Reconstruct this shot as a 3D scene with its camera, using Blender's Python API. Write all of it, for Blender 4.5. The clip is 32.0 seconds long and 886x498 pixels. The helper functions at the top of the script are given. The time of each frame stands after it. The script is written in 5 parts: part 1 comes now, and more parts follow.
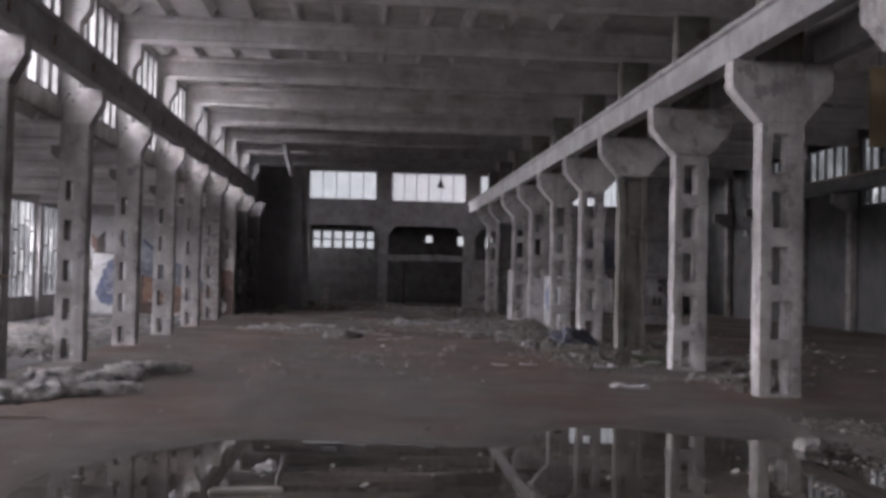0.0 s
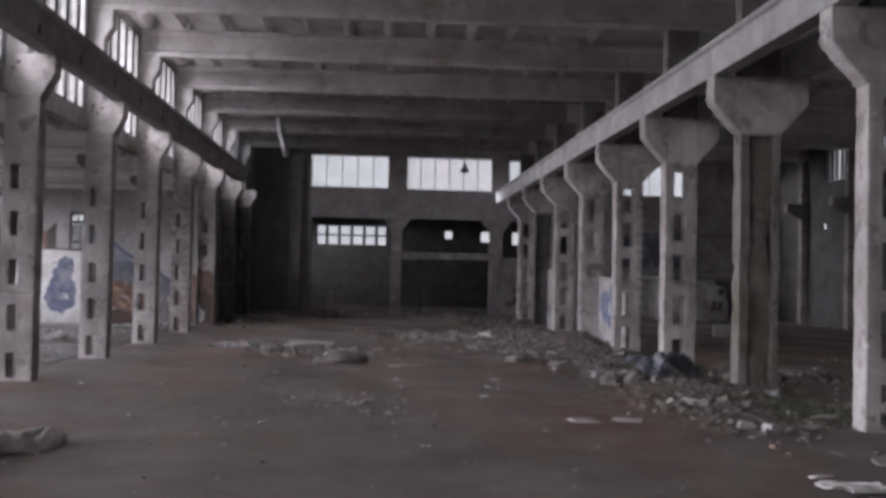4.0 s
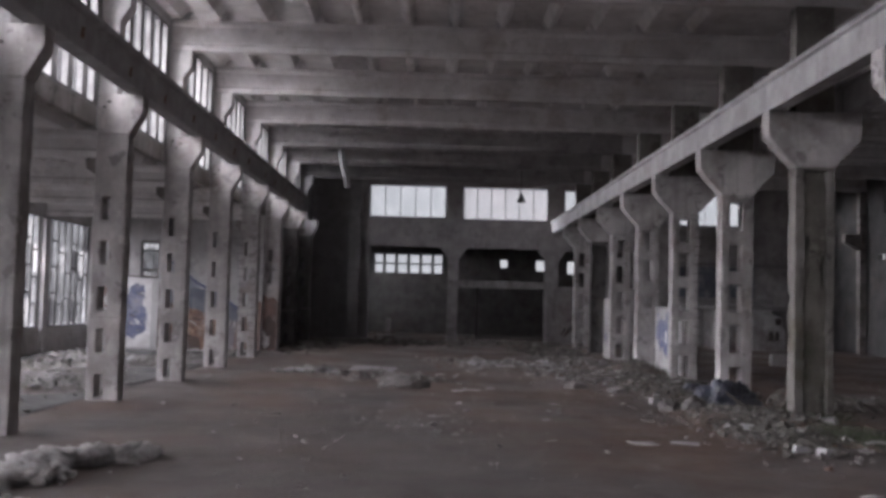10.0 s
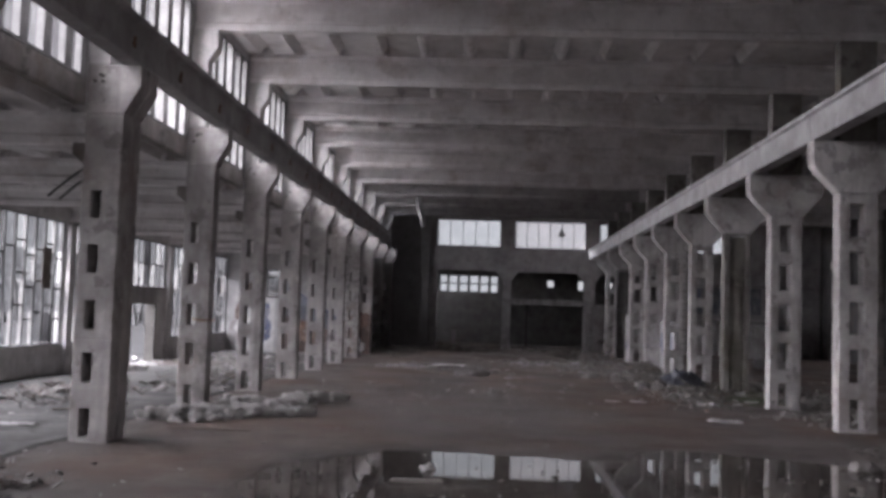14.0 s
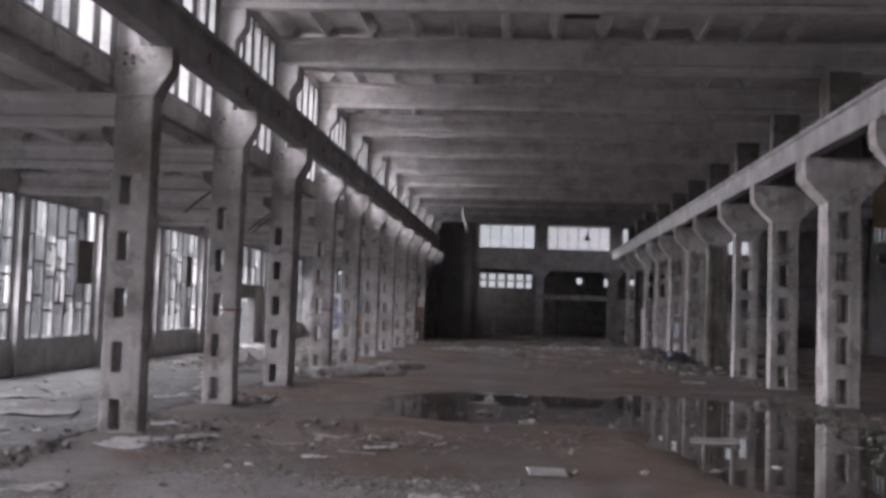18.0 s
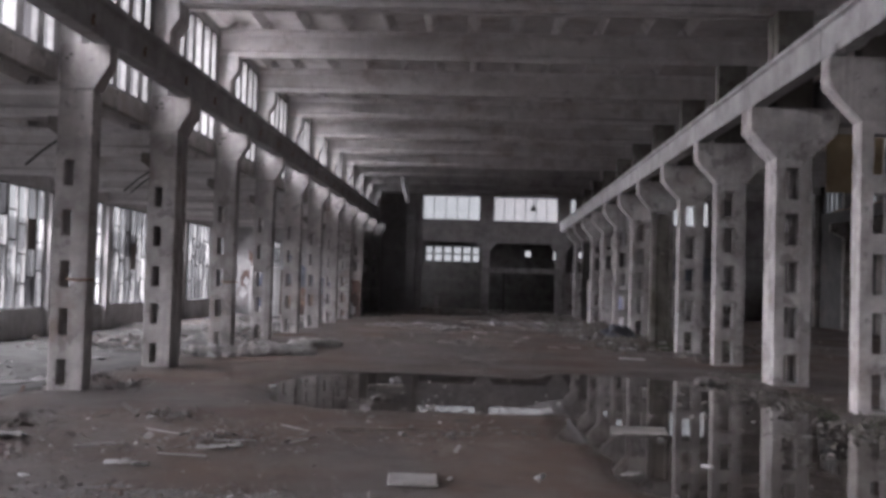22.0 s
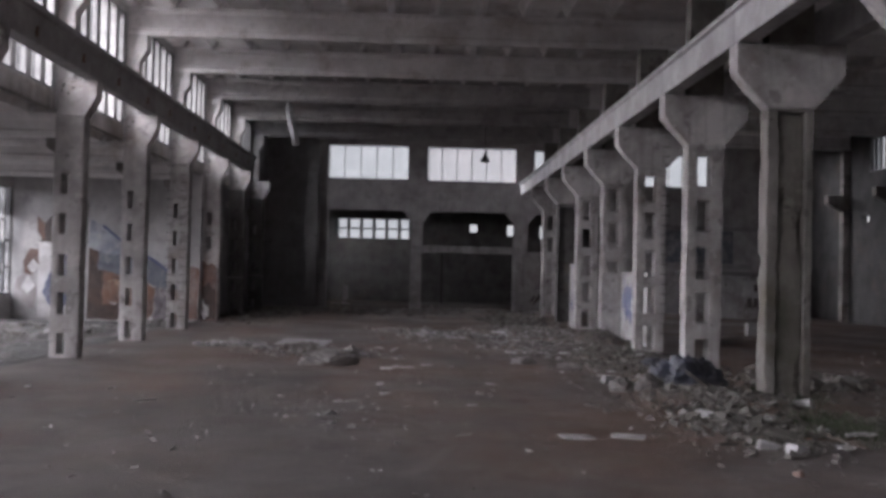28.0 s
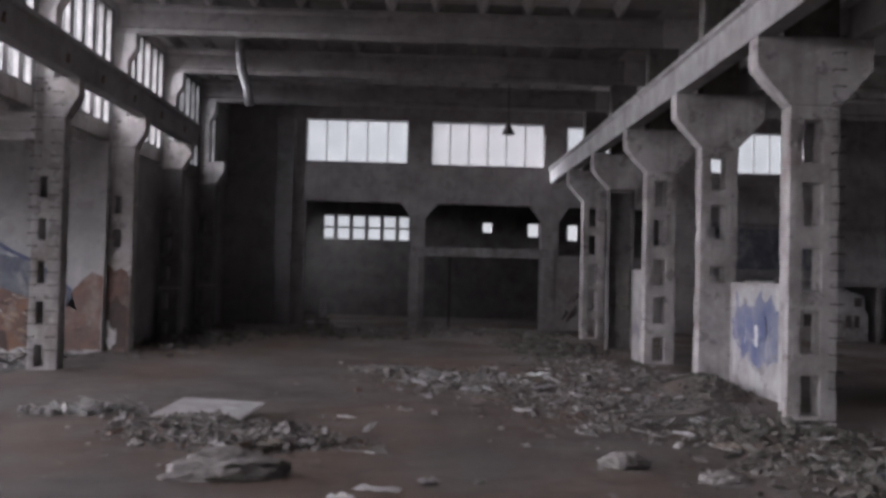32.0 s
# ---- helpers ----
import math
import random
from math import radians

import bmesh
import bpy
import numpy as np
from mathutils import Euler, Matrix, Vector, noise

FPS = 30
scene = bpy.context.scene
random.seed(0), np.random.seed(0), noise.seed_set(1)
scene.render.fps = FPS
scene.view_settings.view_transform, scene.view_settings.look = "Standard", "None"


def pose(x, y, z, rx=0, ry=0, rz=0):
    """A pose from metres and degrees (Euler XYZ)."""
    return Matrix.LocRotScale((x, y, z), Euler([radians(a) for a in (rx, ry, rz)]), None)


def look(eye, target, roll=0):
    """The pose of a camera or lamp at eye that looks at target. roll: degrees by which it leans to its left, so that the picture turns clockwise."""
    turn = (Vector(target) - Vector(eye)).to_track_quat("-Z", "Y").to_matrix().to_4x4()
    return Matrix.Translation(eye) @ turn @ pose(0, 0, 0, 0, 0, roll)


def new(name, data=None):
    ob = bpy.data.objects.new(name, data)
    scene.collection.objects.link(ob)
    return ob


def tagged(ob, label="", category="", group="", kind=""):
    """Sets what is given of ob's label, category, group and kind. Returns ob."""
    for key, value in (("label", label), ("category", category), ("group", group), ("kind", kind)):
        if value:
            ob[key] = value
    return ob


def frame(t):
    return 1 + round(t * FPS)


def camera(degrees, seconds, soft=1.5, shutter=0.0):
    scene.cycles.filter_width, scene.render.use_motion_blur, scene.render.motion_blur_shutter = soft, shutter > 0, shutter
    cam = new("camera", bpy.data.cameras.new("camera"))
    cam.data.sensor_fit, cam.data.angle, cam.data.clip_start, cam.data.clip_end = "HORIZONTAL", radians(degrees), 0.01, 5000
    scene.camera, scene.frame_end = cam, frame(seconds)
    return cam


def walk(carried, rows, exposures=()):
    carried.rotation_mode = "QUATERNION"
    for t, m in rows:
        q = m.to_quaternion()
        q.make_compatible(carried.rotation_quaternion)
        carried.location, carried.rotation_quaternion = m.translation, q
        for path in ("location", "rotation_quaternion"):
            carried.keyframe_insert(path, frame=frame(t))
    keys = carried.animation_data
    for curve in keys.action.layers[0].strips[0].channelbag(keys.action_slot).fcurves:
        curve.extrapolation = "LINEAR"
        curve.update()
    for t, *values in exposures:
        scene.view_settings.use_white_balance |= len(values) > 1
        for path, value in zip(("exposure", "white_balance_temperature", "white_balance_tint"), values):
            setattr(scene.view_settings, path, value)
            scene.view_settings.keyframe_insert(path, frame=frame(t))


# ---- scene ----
cam = camera(48.4, 32.0, soft=3.6)
SKY, SUN = 0.009, 3.4
EXPOSURES = [(0.0, 4.23, 6140, 18.4), (5.0, 4.21, 6140, 18.4), (13.0, 4.15, 6140, 18.4), (18.0, 4.07, 6140, 18.4),
             (24.0, 4.12, 6140, 18.4), (29.0, 4.21, 6140, 18.4), (32.0, 4.27, 6140, 18.4)]

PATH = [
    (0, (0.09, 0.308, 2.489), (0.247, 2.301, 2.543), 1.2),
    (0.5, (0.158, 1.697, 2.464), (0.313, 3.691, 2.517), 1.2),
    (1, (0.18, 3.083, 2.491), (0.333, 5.076, 2.544), 1.2),
    (1.5, (0.187, 4.382, 2.497), (0.337, 6.375, 2.55), 1.1),
    (2, (0.173, 5.752, 2.498), (0.319, 7.746, 2.55), 1.1),
    (2.5, (0.207, 7.045, 2.496), (0.35, 9.04, 2.549), 1.2),
    (3, (0.259, 8.383, 2.52), (0.396, 10.377, 2.573), 1.2),
    (3.5, (0.261, 9.58, 2.538), (0.395, 11.575, 2.591), 1.2),
    (5.5, (0.468, 13.682, 2.522), (0.577, 15.678, 2.578), 1.3),
    (6, (0.475, 14.313, 2.464), (0.577, 16.309, 2.524), 1.4),
    (6.5, (0.516, 14.574, 2.48), (0.609, 16.571, 2.543), 1.3),
    (7, (0.541, 14.519, 2.47), (0.627, 16.516, 2.538), 1.4),
    (7.5, (0.599, 14.211, 2.474), (0.676, 16.208, 2.547), 1.3),
    (8, (0.602, 13.647, 2.493), (0.67, 15.644, 2.573), 1.3),
    (8.5, (0.527, 12.944, 2.492), (0.584, 14.941, 2.578), 1.2),
    (9, (0.335, 11.998, 2.465), (0.381, 13.995, 2.561), 1.4),
    (9.5, (0.187, 10.954, 2.499), (0.219, 12.951, 2.6), 1.4),
    (10, (-0.009, 9.729, 2.519), (0.013, 11.726, 2.627), 1.5),
    (10.5, (-0.101, 8.421, 2.558), (-0.092, 10.417, 2.672), 1.5),
    (11, (-0.101, 6.948, 2.602), (-0.106, 8.944, 2.72), 1.5),
    (11.5, (-0.089, 5.443, 2.642), (-0.107, 7.44, 2.764), 1.5),
    (12, (-0.061, 3.667, 2.65), (-0.096, 5.663, 2.775), 1.5),
    (12.5, (-0.074, 1.897, 2.66), (-0.122, 3.892, 2.787), 1.5),
    (13, (-0.116, -0.127, 2.631), (-0.178, 1.867, 2.76), 1.7),
    (13.5, (-0.131, -2.003, 2.635), (-0.209, -0.009, 2.766), 1.7),
    (14, (-0.176, -4.016, 2.642), (-0.267, -2.022, 2.773), 1.8),
    (14.5, (-0.205, -5.902, 2.634), (-0.313, -3.91, 2.766), 1.8),
    (16.5, (-0.487, -12.563, 2.515), (-0.648, -10.574, 2.643), 1.9),
    (17, (-0.483, -13.656, 2.514), (-0.648, -11.667, 2.64), 1.9),
    (17.5, (-0.421, -14.449, 2.515), (-0.586, -12.46, 2.637), 1.9),
    (18, (-0.313, -15.082, 2.529), (-0.472, -13.092, 2.647), 1.9),
    (18.5, (-0.168, -15.475, 2.55), (-0.319, -13.484, 2.665), 1.8),
    (19, (0.062, -15.67, 2.549), (-0.077, -13.678, 2.661), 1.8),
    (19.5, (0.336, -15.662, 2.521), (0.205, -13.669, 2.628), 1.7),
    (20, (0.558, -15.43, 2.501), (0.437, -13.437, 2.601), 1.6),
    (20.5, (0.7, -14.937, 2.492), (0.591, -12.942, 2.585), 1.6),
    (21, (0.787, -14.097, 2.488), (0.691, -12.102, 2.574), 1.6),
    (21.5, (0.87, -12.965, 2.471), (0.784, -10.968, 2.551), 1.6),
    (22, (0.914, -11.545, 2.403), (0.839, -9.548, 2.475), 1.6),
    (22.5, (0.92, -10.018, 2.409), (0.86, -8.02, 2.476), 1.6),
    (23, (0.954, -8.325, 2.48), (0.908, -6.327, 2.542), 1.5),
    (23.5, (1.025, -6.624, 2.51), (0.993, -4.625, 2.569), 1.5),
    (24, (1.111, -4.665, 2.538), (1.093, -2.665, 2.594), 1.5),
    (24.5, (1.186, -2.697, 2.585), (1.181, -0.697, 2.636), 1.4),
    (25, (1.3, -0.419, 2.557), (1.308, 1.58, 2.605), 1.5),
    (25.5, (1.363, 1.677, 2.546), (1.384, 3.676, 2.592), 1.4),
    (27.5, (1.5, 10.738, 2.507), (1.548, 12.737, 2.549), 1.4),
    (28, (1.499, 13.093, 2.51), (1.551, 15.092, 2.552), 1.3),
    (28.5, (1.571, 15.185, 2.526), (1.624, 17.184, 2.568), 1.4),
    (29, (1.62, 17.296, 2.541), (1.677, 19.294, 2.586), 1.4),
    (29.5, (1.689, 19.085, 2.549), (1.745, 21.084, 2.597), 1.4),
    (30, (1.736, 20.819, 2.548), (1.79, 22.818, 2.598), 1.3),
    (30.5, (1.771, 22.402, 2.576), (1.821, 24.4, 2.627), 1.1),
    (31, (1.779, 23.991, 2.496), (1.826, 25.99, 2.551), 1.2),
    (31.5, (1.687, 25.106, 2.503), (1.733, 27.105, 2.558), 1.3),
    (32, (1.634, 26.442, 2.536), (1.678, 28.441, 2.593), 1.4),
]
walk(cam, [(t, look(eye, target, roll)) for t, eye, target, roll in PATH], exposures=EXPOSURES)

# ---------------------------------------------------------------- world and light
world = bpy.data.worlds.new("overcast_sky")
scene.world = world
world.use_nodes = True
wn, wl = world.node_tree.nodes, world.node_tree.links
sky = wn.new("ShaderNodeTexSky")
sky.sky_type, sky.sun_disc = "NISHITA", False
sky.sun_elevation, sky.sun_rotation = radians(33.4), radians(-91.4)
sky.air_density, sky.dust_density = 1.0, 2.0
grey = wn.new("ShaderNodeHueSaturation")
grey.inputs["Saturation"].default_value = 0.12
wl.new(sky.outputs[0], grey.inputs["Color"])
cloud = wn.new("ShaderNodeMix")  # an even cover of cloud over most of the sky's own gradient
cloud.data_type = "RGBA"
cloud.inputs[0].default_value = 0.996
cloud.inputs[7].default_value = (3.74, 3.84, 3.74, 1)
wl.new(grey.outputs[0], cloud.inputs[6])
wl.new(cloud.outputs[2], wn["Background"].inputs["Color"])
wn["Background"].inputs["Strength"].default_value = SKY

sun = new("sun", bpy.data.lights.new("sun", "SUN"))
sun.data.energy, sun.data.angle, sun.data.color = SUN, radians(100), (1.0, 0.985, 0.97)
sun.matrix_world = look((-41, -1, 27), (0, 0, 0))


# ---------------------------------------------------------------- building helpers
def nz(x, y, z=0.0):
    return noise.noise(Vector((x, y, z)))


def fbm(x, y, z=0.0):
    return nz(x, y, z) + 0.5 * nz(2.1 * x + 7, 2.1 * y, 2.1 * z) + 0.25 * nz(4.3 * x, 4.3 * y + 5, 4.3 * z)


class Shape:
    """Collects faces of one mesh."""

    def __init__(self):
        self.v, self.f = [], []

    def add(self, verts, faces):
        n = len(self.v)
        self.v += [tuple(p) for p in verts]
        self.f += [tuple(i + n for i in q) for q in faces]
        return self

    def box(self, x0, x1, y0, y1, z0, z1, m=None):
        p = [(x, y, z) for z in (z0, z1) for y in (y0, y1) for x in (x0, x1)]
        if m is not None:
            p = [m @ Vector(q) for q in p]
        return self.add(p, [(0, 2, 3, 1), (4, 5, 7, 6), (0, 1, 5, 4), (2, 6, 7, 3), (0, 4, 6, 2), (1, 3, 7, 5)])

    def prism(self, outline, a, b, axis="y"):
        """A flat outline, in (x, z) or (y, z) counted anticlockwise, given thickness along the axis."""
        n = len(outline)
        if axis == "y":
            p = [(u, a, w) for u, w in outline] + [(u, b, w) for u, w in outline]
        elif axis == "x":
            p = [(b, u, w) for u, w in outline] + [(a, u, w) for u, w in outline]
        else:
            p = [(u, w, b) for u, w in outline] + [(u, w, a) for u, w in outline]
        faces = [tuple(range(n)), tuple(range(2 * n - 1, n - 1, -1))]
        faces += [(i, i + n, (i + 1) % n + n, (i + 1) % n) for i in range(n)]
        return self.add(p, faces)

    def cells(self, us, ws, solid, a, b, axis="y"):
        """A plate of cells in one plane with openings where solid() is false."""
        ids, verts, faces = {}, [], []

        def vid(i, j, s):
            if (i, j, s) not in ids:
                ids[i, j, s] = len(verts)
                v = b if s else a
                verts.append((us[i], v, ws[j]) if axis == "y" else (v, us[i], ws[j]))
            return ids[i, j, s]

        nu, nw = len(us) - 1, len(ws) - 1
        ok = lambda i, j: 0 <= i < nu and 0 <= j < nw and solid((us[i] + us[i + 1]) / 2, (ws[j] + ws[j + 1]) / 2)
        for i in range(nu):
            for j in range(nw):
                if not ok(i, j):
                    continue
                q = [(i, j), (i + 1, j), (i + 1, j + 1), (i, j + 1)]
                faces.append([vid(*c, 0) for c in q])
                faces.append([vid(*c, 1) for c in reversed(q)])
                for (di, dj), (c, d) in zip(((0, -1), (1, 0), (0, 1), (-1, 0)), zip(q, q[1:] + q[:1])):
                    if not ok(i + di, j + dj):
                        faces.append([vid(*c, 0), vid(*c, 1), vid(*d, 1), vid(*d, 0)])
        if axis == "x":
            faces = [f[::-1] for f in faces]
        return self.add(verts, faces)

    def tube(self, pts, radii, n=8):
        rings, pts = [], [Vector(p) for p in pts]
        for i, p in enumerate(pts):
            d = (pts[min(i + 1, len(pts) - 1)] - pts[max(i - 1, 0)]).normalized()
            s = d.cross(Vector((0.31, 0.2, 1)) if abs(d.z) < 0.9 else Vector((1, 0.1, 0))).normalized()
            t = d.cross(s)
            r = radii[i] if isinstance(radii, (list, tuple)) else radii
            rings += [p + r * (math.cos(2 * math.pi * k / n) * s + math.sin(2 * math.pi * k / n) * t) for k in range(n)]
        faces = [(i * n + k, i * n + (k + 1) % n, (i + 1) * n + (k + 1) % n, (i + 1) * n + k) for i in range(len(pts) - 1) for k in range(n)]
        faces += [tuple(range(n))[::-1], tuple(range((len(pts) - 1) * n, len(pts) * n))]
        return self.add(rings, faces)

    def mesh(self, name, mat, bevel=0.0, smooth=False, jitter=0.0):
        me = bpy.data.meshes.new(name)
        me.from_pydata(self.v, [], self.f)
        if bevel or jitter:
            bm = bmesh.new()
            bm.from_mesh(me)
            if bevel:
                edges = [e for e in bm.edges if len(e.link_faces) == 2 and e.calc_face_angle(0) > 0.4]
                bmesh.ops.bevel(bm, geom=edges, offset=bevel, segments=1, affect="EDGES", clamp_overlap=True)
            if jitter:
                for v in bm.verts:
                    v.co += jitter * Vector((nz(*(v.co * 3.1)), nz(*(v.co * 2.7 + Vector((9, 0, 0)))), nz(*(v.co * 2.9 + Vector((0, 9, 0))))))
            bm.to_mesh(me)
            bm.free()
        if smooth:
            me.polygons.foreach_set("use_smooth", [True] * len(me.polygons))
        me.materials.append(mat)
        me.update()
        return me


def thing(name, at, label, category, group="", kind="", turn=0.0):
    ob = new(name)
    ob.empty_display_size = 0.2
    ob.matrix_world = pose(*at, 0, 0, turn)
    return tagged(ob, label, category, group, kind)


def part(name, mesh, parent, label="", at=(0, 0, 0), m=None):
    ob = new(name, mesh)
    ob.parent = parent
    ob.matrix_local = m if m is not None else Matrix.Translation(at)
    return tagged(ob, label)


def solid_thing(name, mesh, label, category, m=None, group="", kind=""):
    ob = new(name, mesh)
    if m is not None:
        ob.matrix_world = m
    return tagged(ob, label, category, group, kind)


# ---------------------------------------------------------------- materials
def material(name):
    m = bpy.data.materials.new(name)
    m.use_nodes = True
    nt = m.node_tree
    return m, nt, nt.nodes["Principled BSDF"]


def add(nt, kind, **values):
    n = nt.nodes.new(kind)
    for k, v in values.items():
        n.inputs[k.replace("_", " ")].default_value = v
    return n


def tex(nt, scale, detail=6.0, rough=0.6, stretch=(1, 1, 1), kind="ShaderNodeTexNoise", offset=0.0):
    """Noise over the place itself, in metres."""
    g = nt.nodes.new("ShaderNodeNewGeometry")
    mp = add(nt, "ShaderNodeMapping", Scale=stretch, Location=(offset, offset * 0.7, offset * 0.3))
    nt.links.new(g.outputs["Position"], mp.inputs["Vector"])
    t = add(nt, kind, Scale=scale)
    if kind == "ShaderNodeTexNoise":
        t.inputs["Detail"].default_value, t.inputs["Roughness"].default_value = detail, rough
    nt.links.new(mp.outputs[0], t.inputs["Vector"])
    return t.outputs[0]


def ramp(nt, value, stops):
    r = nt.nodes.new("ShaderNodeValToRGB")
    r.color_ramp.elements[0].position, r.color_ramp.elements[1].position = stops[0][0], stops[-1][0]
    for p, _ in stops[1:-1]:
        r.color_ramp.elements.new(p)
    for e, (_, c) in zip(r.color_ramp.elements, stops):
        e.color = (c, c, c, 1) if isinstance(c, (int, float)) else (*c, 1)
    nt.links.new(value, r.inputs[0])
    return r.outputs[0]


def mix(nt, a, b, fac, mode="MIX"):
    n = nt.nodes.new("ShaderNodeMix")
    n.data_type, n.blend_type = "RGBA", mode
    for v, i in ((fac, 0), (a, 6), (b, 7)):
        s = n.inputs[i]
        if isinstance(v, (int, float)):
            s.default_value = (v, v, v, 1) if i else v
        elif isinstance(v, tuple):
            s.default_value = (*v, 1)
        else:
            nt.links.new(v, s)
    return n.outputs[2]


def bump(nt, bsdf, height, strength, distance):
    b = add(nt, "ShaderNodeBump", Strength=strength, Distance=distance)
    nt.links.new(height, b.inputs["Height"])
    nt.links.new(b.outputs[0], bsdf.inputs["Normal"])


def concrete(name, light, dark, stain=(0.16, 0.12, 0.10), amount=0.5, streak=0.6, rough=0.9, spread=0.0, soot=None, chips=0.35):
    """Weathered concrete: cloudy tone, rain streaks, brown stains, pores."""
    m, nt, b = material(name)
    c = mix(nt, dark, light, ramp(nt, tex(nt, 0.9, 8, 0.65), [(0.35, 0), (0.62, 1)]))
    c = mix(nt, c, dark, mix(nt, 0, streak, ramp(nt, tex(nt, 1.0, 6, 0.6, (4, 4, 0.28), offset=3), [(0.5, 0), (0.72, 1)])))
    c = mix(nt, c, stain, mix(nt, 0, amount, ramp(nt, tex(nt, 0.55, 7, 0.7, offset=11), [(0.54, 0), (0.7, 1)])))
    c = mix(nt, c, 0.75, mix(nt, 0, 0.35, ramp(nt, tex(nt, 14, 4, 0.7, offset=5), [(0.3, 1), (0.5, 0)])), "MULTIPLY")
    patch = ramp(nt, tex(nt, 1.7, 9, 0.62, offset=31), [(0.58, 0), (0.615, 1)])
    c = mix(nt, c, tuple(v * 0.62 for v in dark), mix(nt, 0, chips, patch))
    c = mix(nt, c, tuple(min(1, v * 1.22) for v in light), mix(nt, 0, chips * 0.8, ramp(nt, tex(nt, 2.6, 8, 0.65, offset=43), [(0.6, 0), (0.66, 1)])))
    if spread:
        o = nt.nodes.new("ShaderNodeObjectInfo")
        c = mix(nt, c, ramp(nt, o.outputs["Random"], [(0, 1 - spread), (1, 1.0)]), 1.0, "MULTIPLY")
    if soot:
        c = mix(nt, c, (0.075, 0.072, 0.071), ramp(nt, tex(nt, 0.35, 5, 0.6, offset=2), soot))
    nt.links.new(c, b.inputs["Base Color"])
    b.inputs["Roughness"].default_value = rough
    b.inputs["Specular IOR Level"].default_value = 0.3
    bump(nt, b, tex(nt, 9, 10, 0.75), 0.6, 0.025)
    return m


def plain(name, colour, rough=0.6, metal=0.0, vary=0.35, scale=6.0, second=None):
    m, nt, b = material(name)
    c2 = second or tuple(v * (1 - vary) for v in colour)
    c = mix(nt, c2, colour, ramp(nt, tex(nt, scale, 6, 0.65), [(0.35, 0), (0.65, 1)]))
    nt.links.new(c, b.inputs["Base Color"])
    b.inputs["Roughness"].default_value, b.inputs["Metallic"].default_value = rough, metal
    bump(nt, b, tex(nt, scale * 8, 5, 0.6), 0.3, 0.006)
    return m


COLUMN = concrete("column_concrete", (0.54, 0.515, 0.505), (0.27, 0.25, 0.243), stain=(0.21, 0.15, 0.12), amount=0.6, streak=0.7, spread=0.15, chips=0.6)
PALE_UPPER = concrete("pale_upper_concrete", (0.55, 0.54, 0.535), (0.36, 0.35, 0.345), amount=0.4, streak=0.8)
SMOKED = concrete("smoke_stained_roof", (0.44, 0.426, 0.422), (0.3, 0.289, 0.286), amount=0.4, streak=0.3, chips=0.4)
# Annex colour carries the gloom of that room as a darker base tone.
ANNEX = concrete("shaded_annex_wall", (0.2, 0.193, 0.19), (0.11, 0.106, 0.104), amount=0.4, streak=0.6, chips=0.4)
# Charred tone lightened to carry a veil of haze in its colour.
CHARRED = concrete("charred_concrete", (0.19, 0.183, 0.179), (0.11, 0.105, 0.102), amount=0.5, streak=0.8, chips=0.7)
BEAM = concrete("beam_concrete", (0.375, 0.366, 0.367), (0.25, 0.242, 0.242), amount=0.3, streak=0.55, chips=0.3)
ROOF = concrete("roof_concrete", (0.78, 0.76, 0.755), (0.6, 0.58, 0.575), stain=(0.24, 0.17, 0.13), amount=0.5, streak=0.2, chips=0.3)
RIB = concrete("roof_beam_concrete", (0.7, 0.68, 0.675), (0.52, 0.5, 0.495), stain=(0.24, 0.17, 0.13), amount=0.5, streak=0.2, chips=0.3)
PANEL = concrete("wall_panel_concrete", (0.40, 0.385, 0.38), (0.2, 0.19, 0.185), amount=0.5, streak=0.7)
# Lightened copy of PANEL: makes up in colour for missing bounce on inner faces.
PARAPET = concrete("streaked_lightened_parapet", (0.62, 0.605, 0.6), (0.4, 0.385, 0.38), amount=0.5, streak=0.7)
PLASTER = concrete("old_plaster", (0.48, 0.468, 0.464), (0.34, 0.329, 0.325), amount=0.25, streak=0.5)
BACK = concrete("grimy_wall", (0.43, 0.411, 0.407), (0.28, 0.265, 0.262), amount=0.3, streak=0.6)
# Soot lightened well above black: a hazy lift of the darks, put into colour.
SOOT = concrete("haze_lifted_soot", (0.36, 0.35, 0.347), (0.25, 0.243, 0.24), amount=0.2, streak=0.6, soot=[(0.4, 0.25), (0.65, 0.0)])
# Aisle floor: both tones pulled down to offset sun through the west windows.
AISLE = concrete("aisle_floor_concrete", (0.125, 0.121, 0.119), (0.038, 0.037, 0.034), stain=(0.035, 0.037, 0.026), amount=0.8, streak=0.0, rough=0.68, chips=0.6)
STEEL = plain("dark_steel", (0.09, 0.085, 0.08), 0.6, 0.6)
OLDWHITE = concrete("flaking_white_coat", (0.46, 0.45, 0.455), (0.27, 0.255, 0.25), amount=0.5, streak=0.7, chips=0.8)
OCHRE = plain("ochre_rusted_plate", (0.34, 0.27, 0.17), 0.85, 0, second=(0.25, 0.19, 0.12), scale=1.2)
BROWN = plain("dull_brown_plate", (0.2, 0.172, 0.155), 0.85, 0, second=(0.13, 0.112, 0.1), scale=2)
RUST = plain("rusty_steel", (0.24, 0.145, 0.09), 0.85, 0.2, second=(0.09, 0.05, 0.035))
GALV = plain("galvanised_duct", (0.42, 0.42, 0.42), 0.4, 0.8)
MULLION = plain("window_bar_paint", (0.2, 0.196, 0.194), 0.85, 0, second=(0.13, 0.126, 0.124), scale=3)
WOOL = plain("torn_mineral_wool", (0.5, 0.482, 0.47), 1.0, 0, second=(0.27, 0.253, 0.242), scale=5)
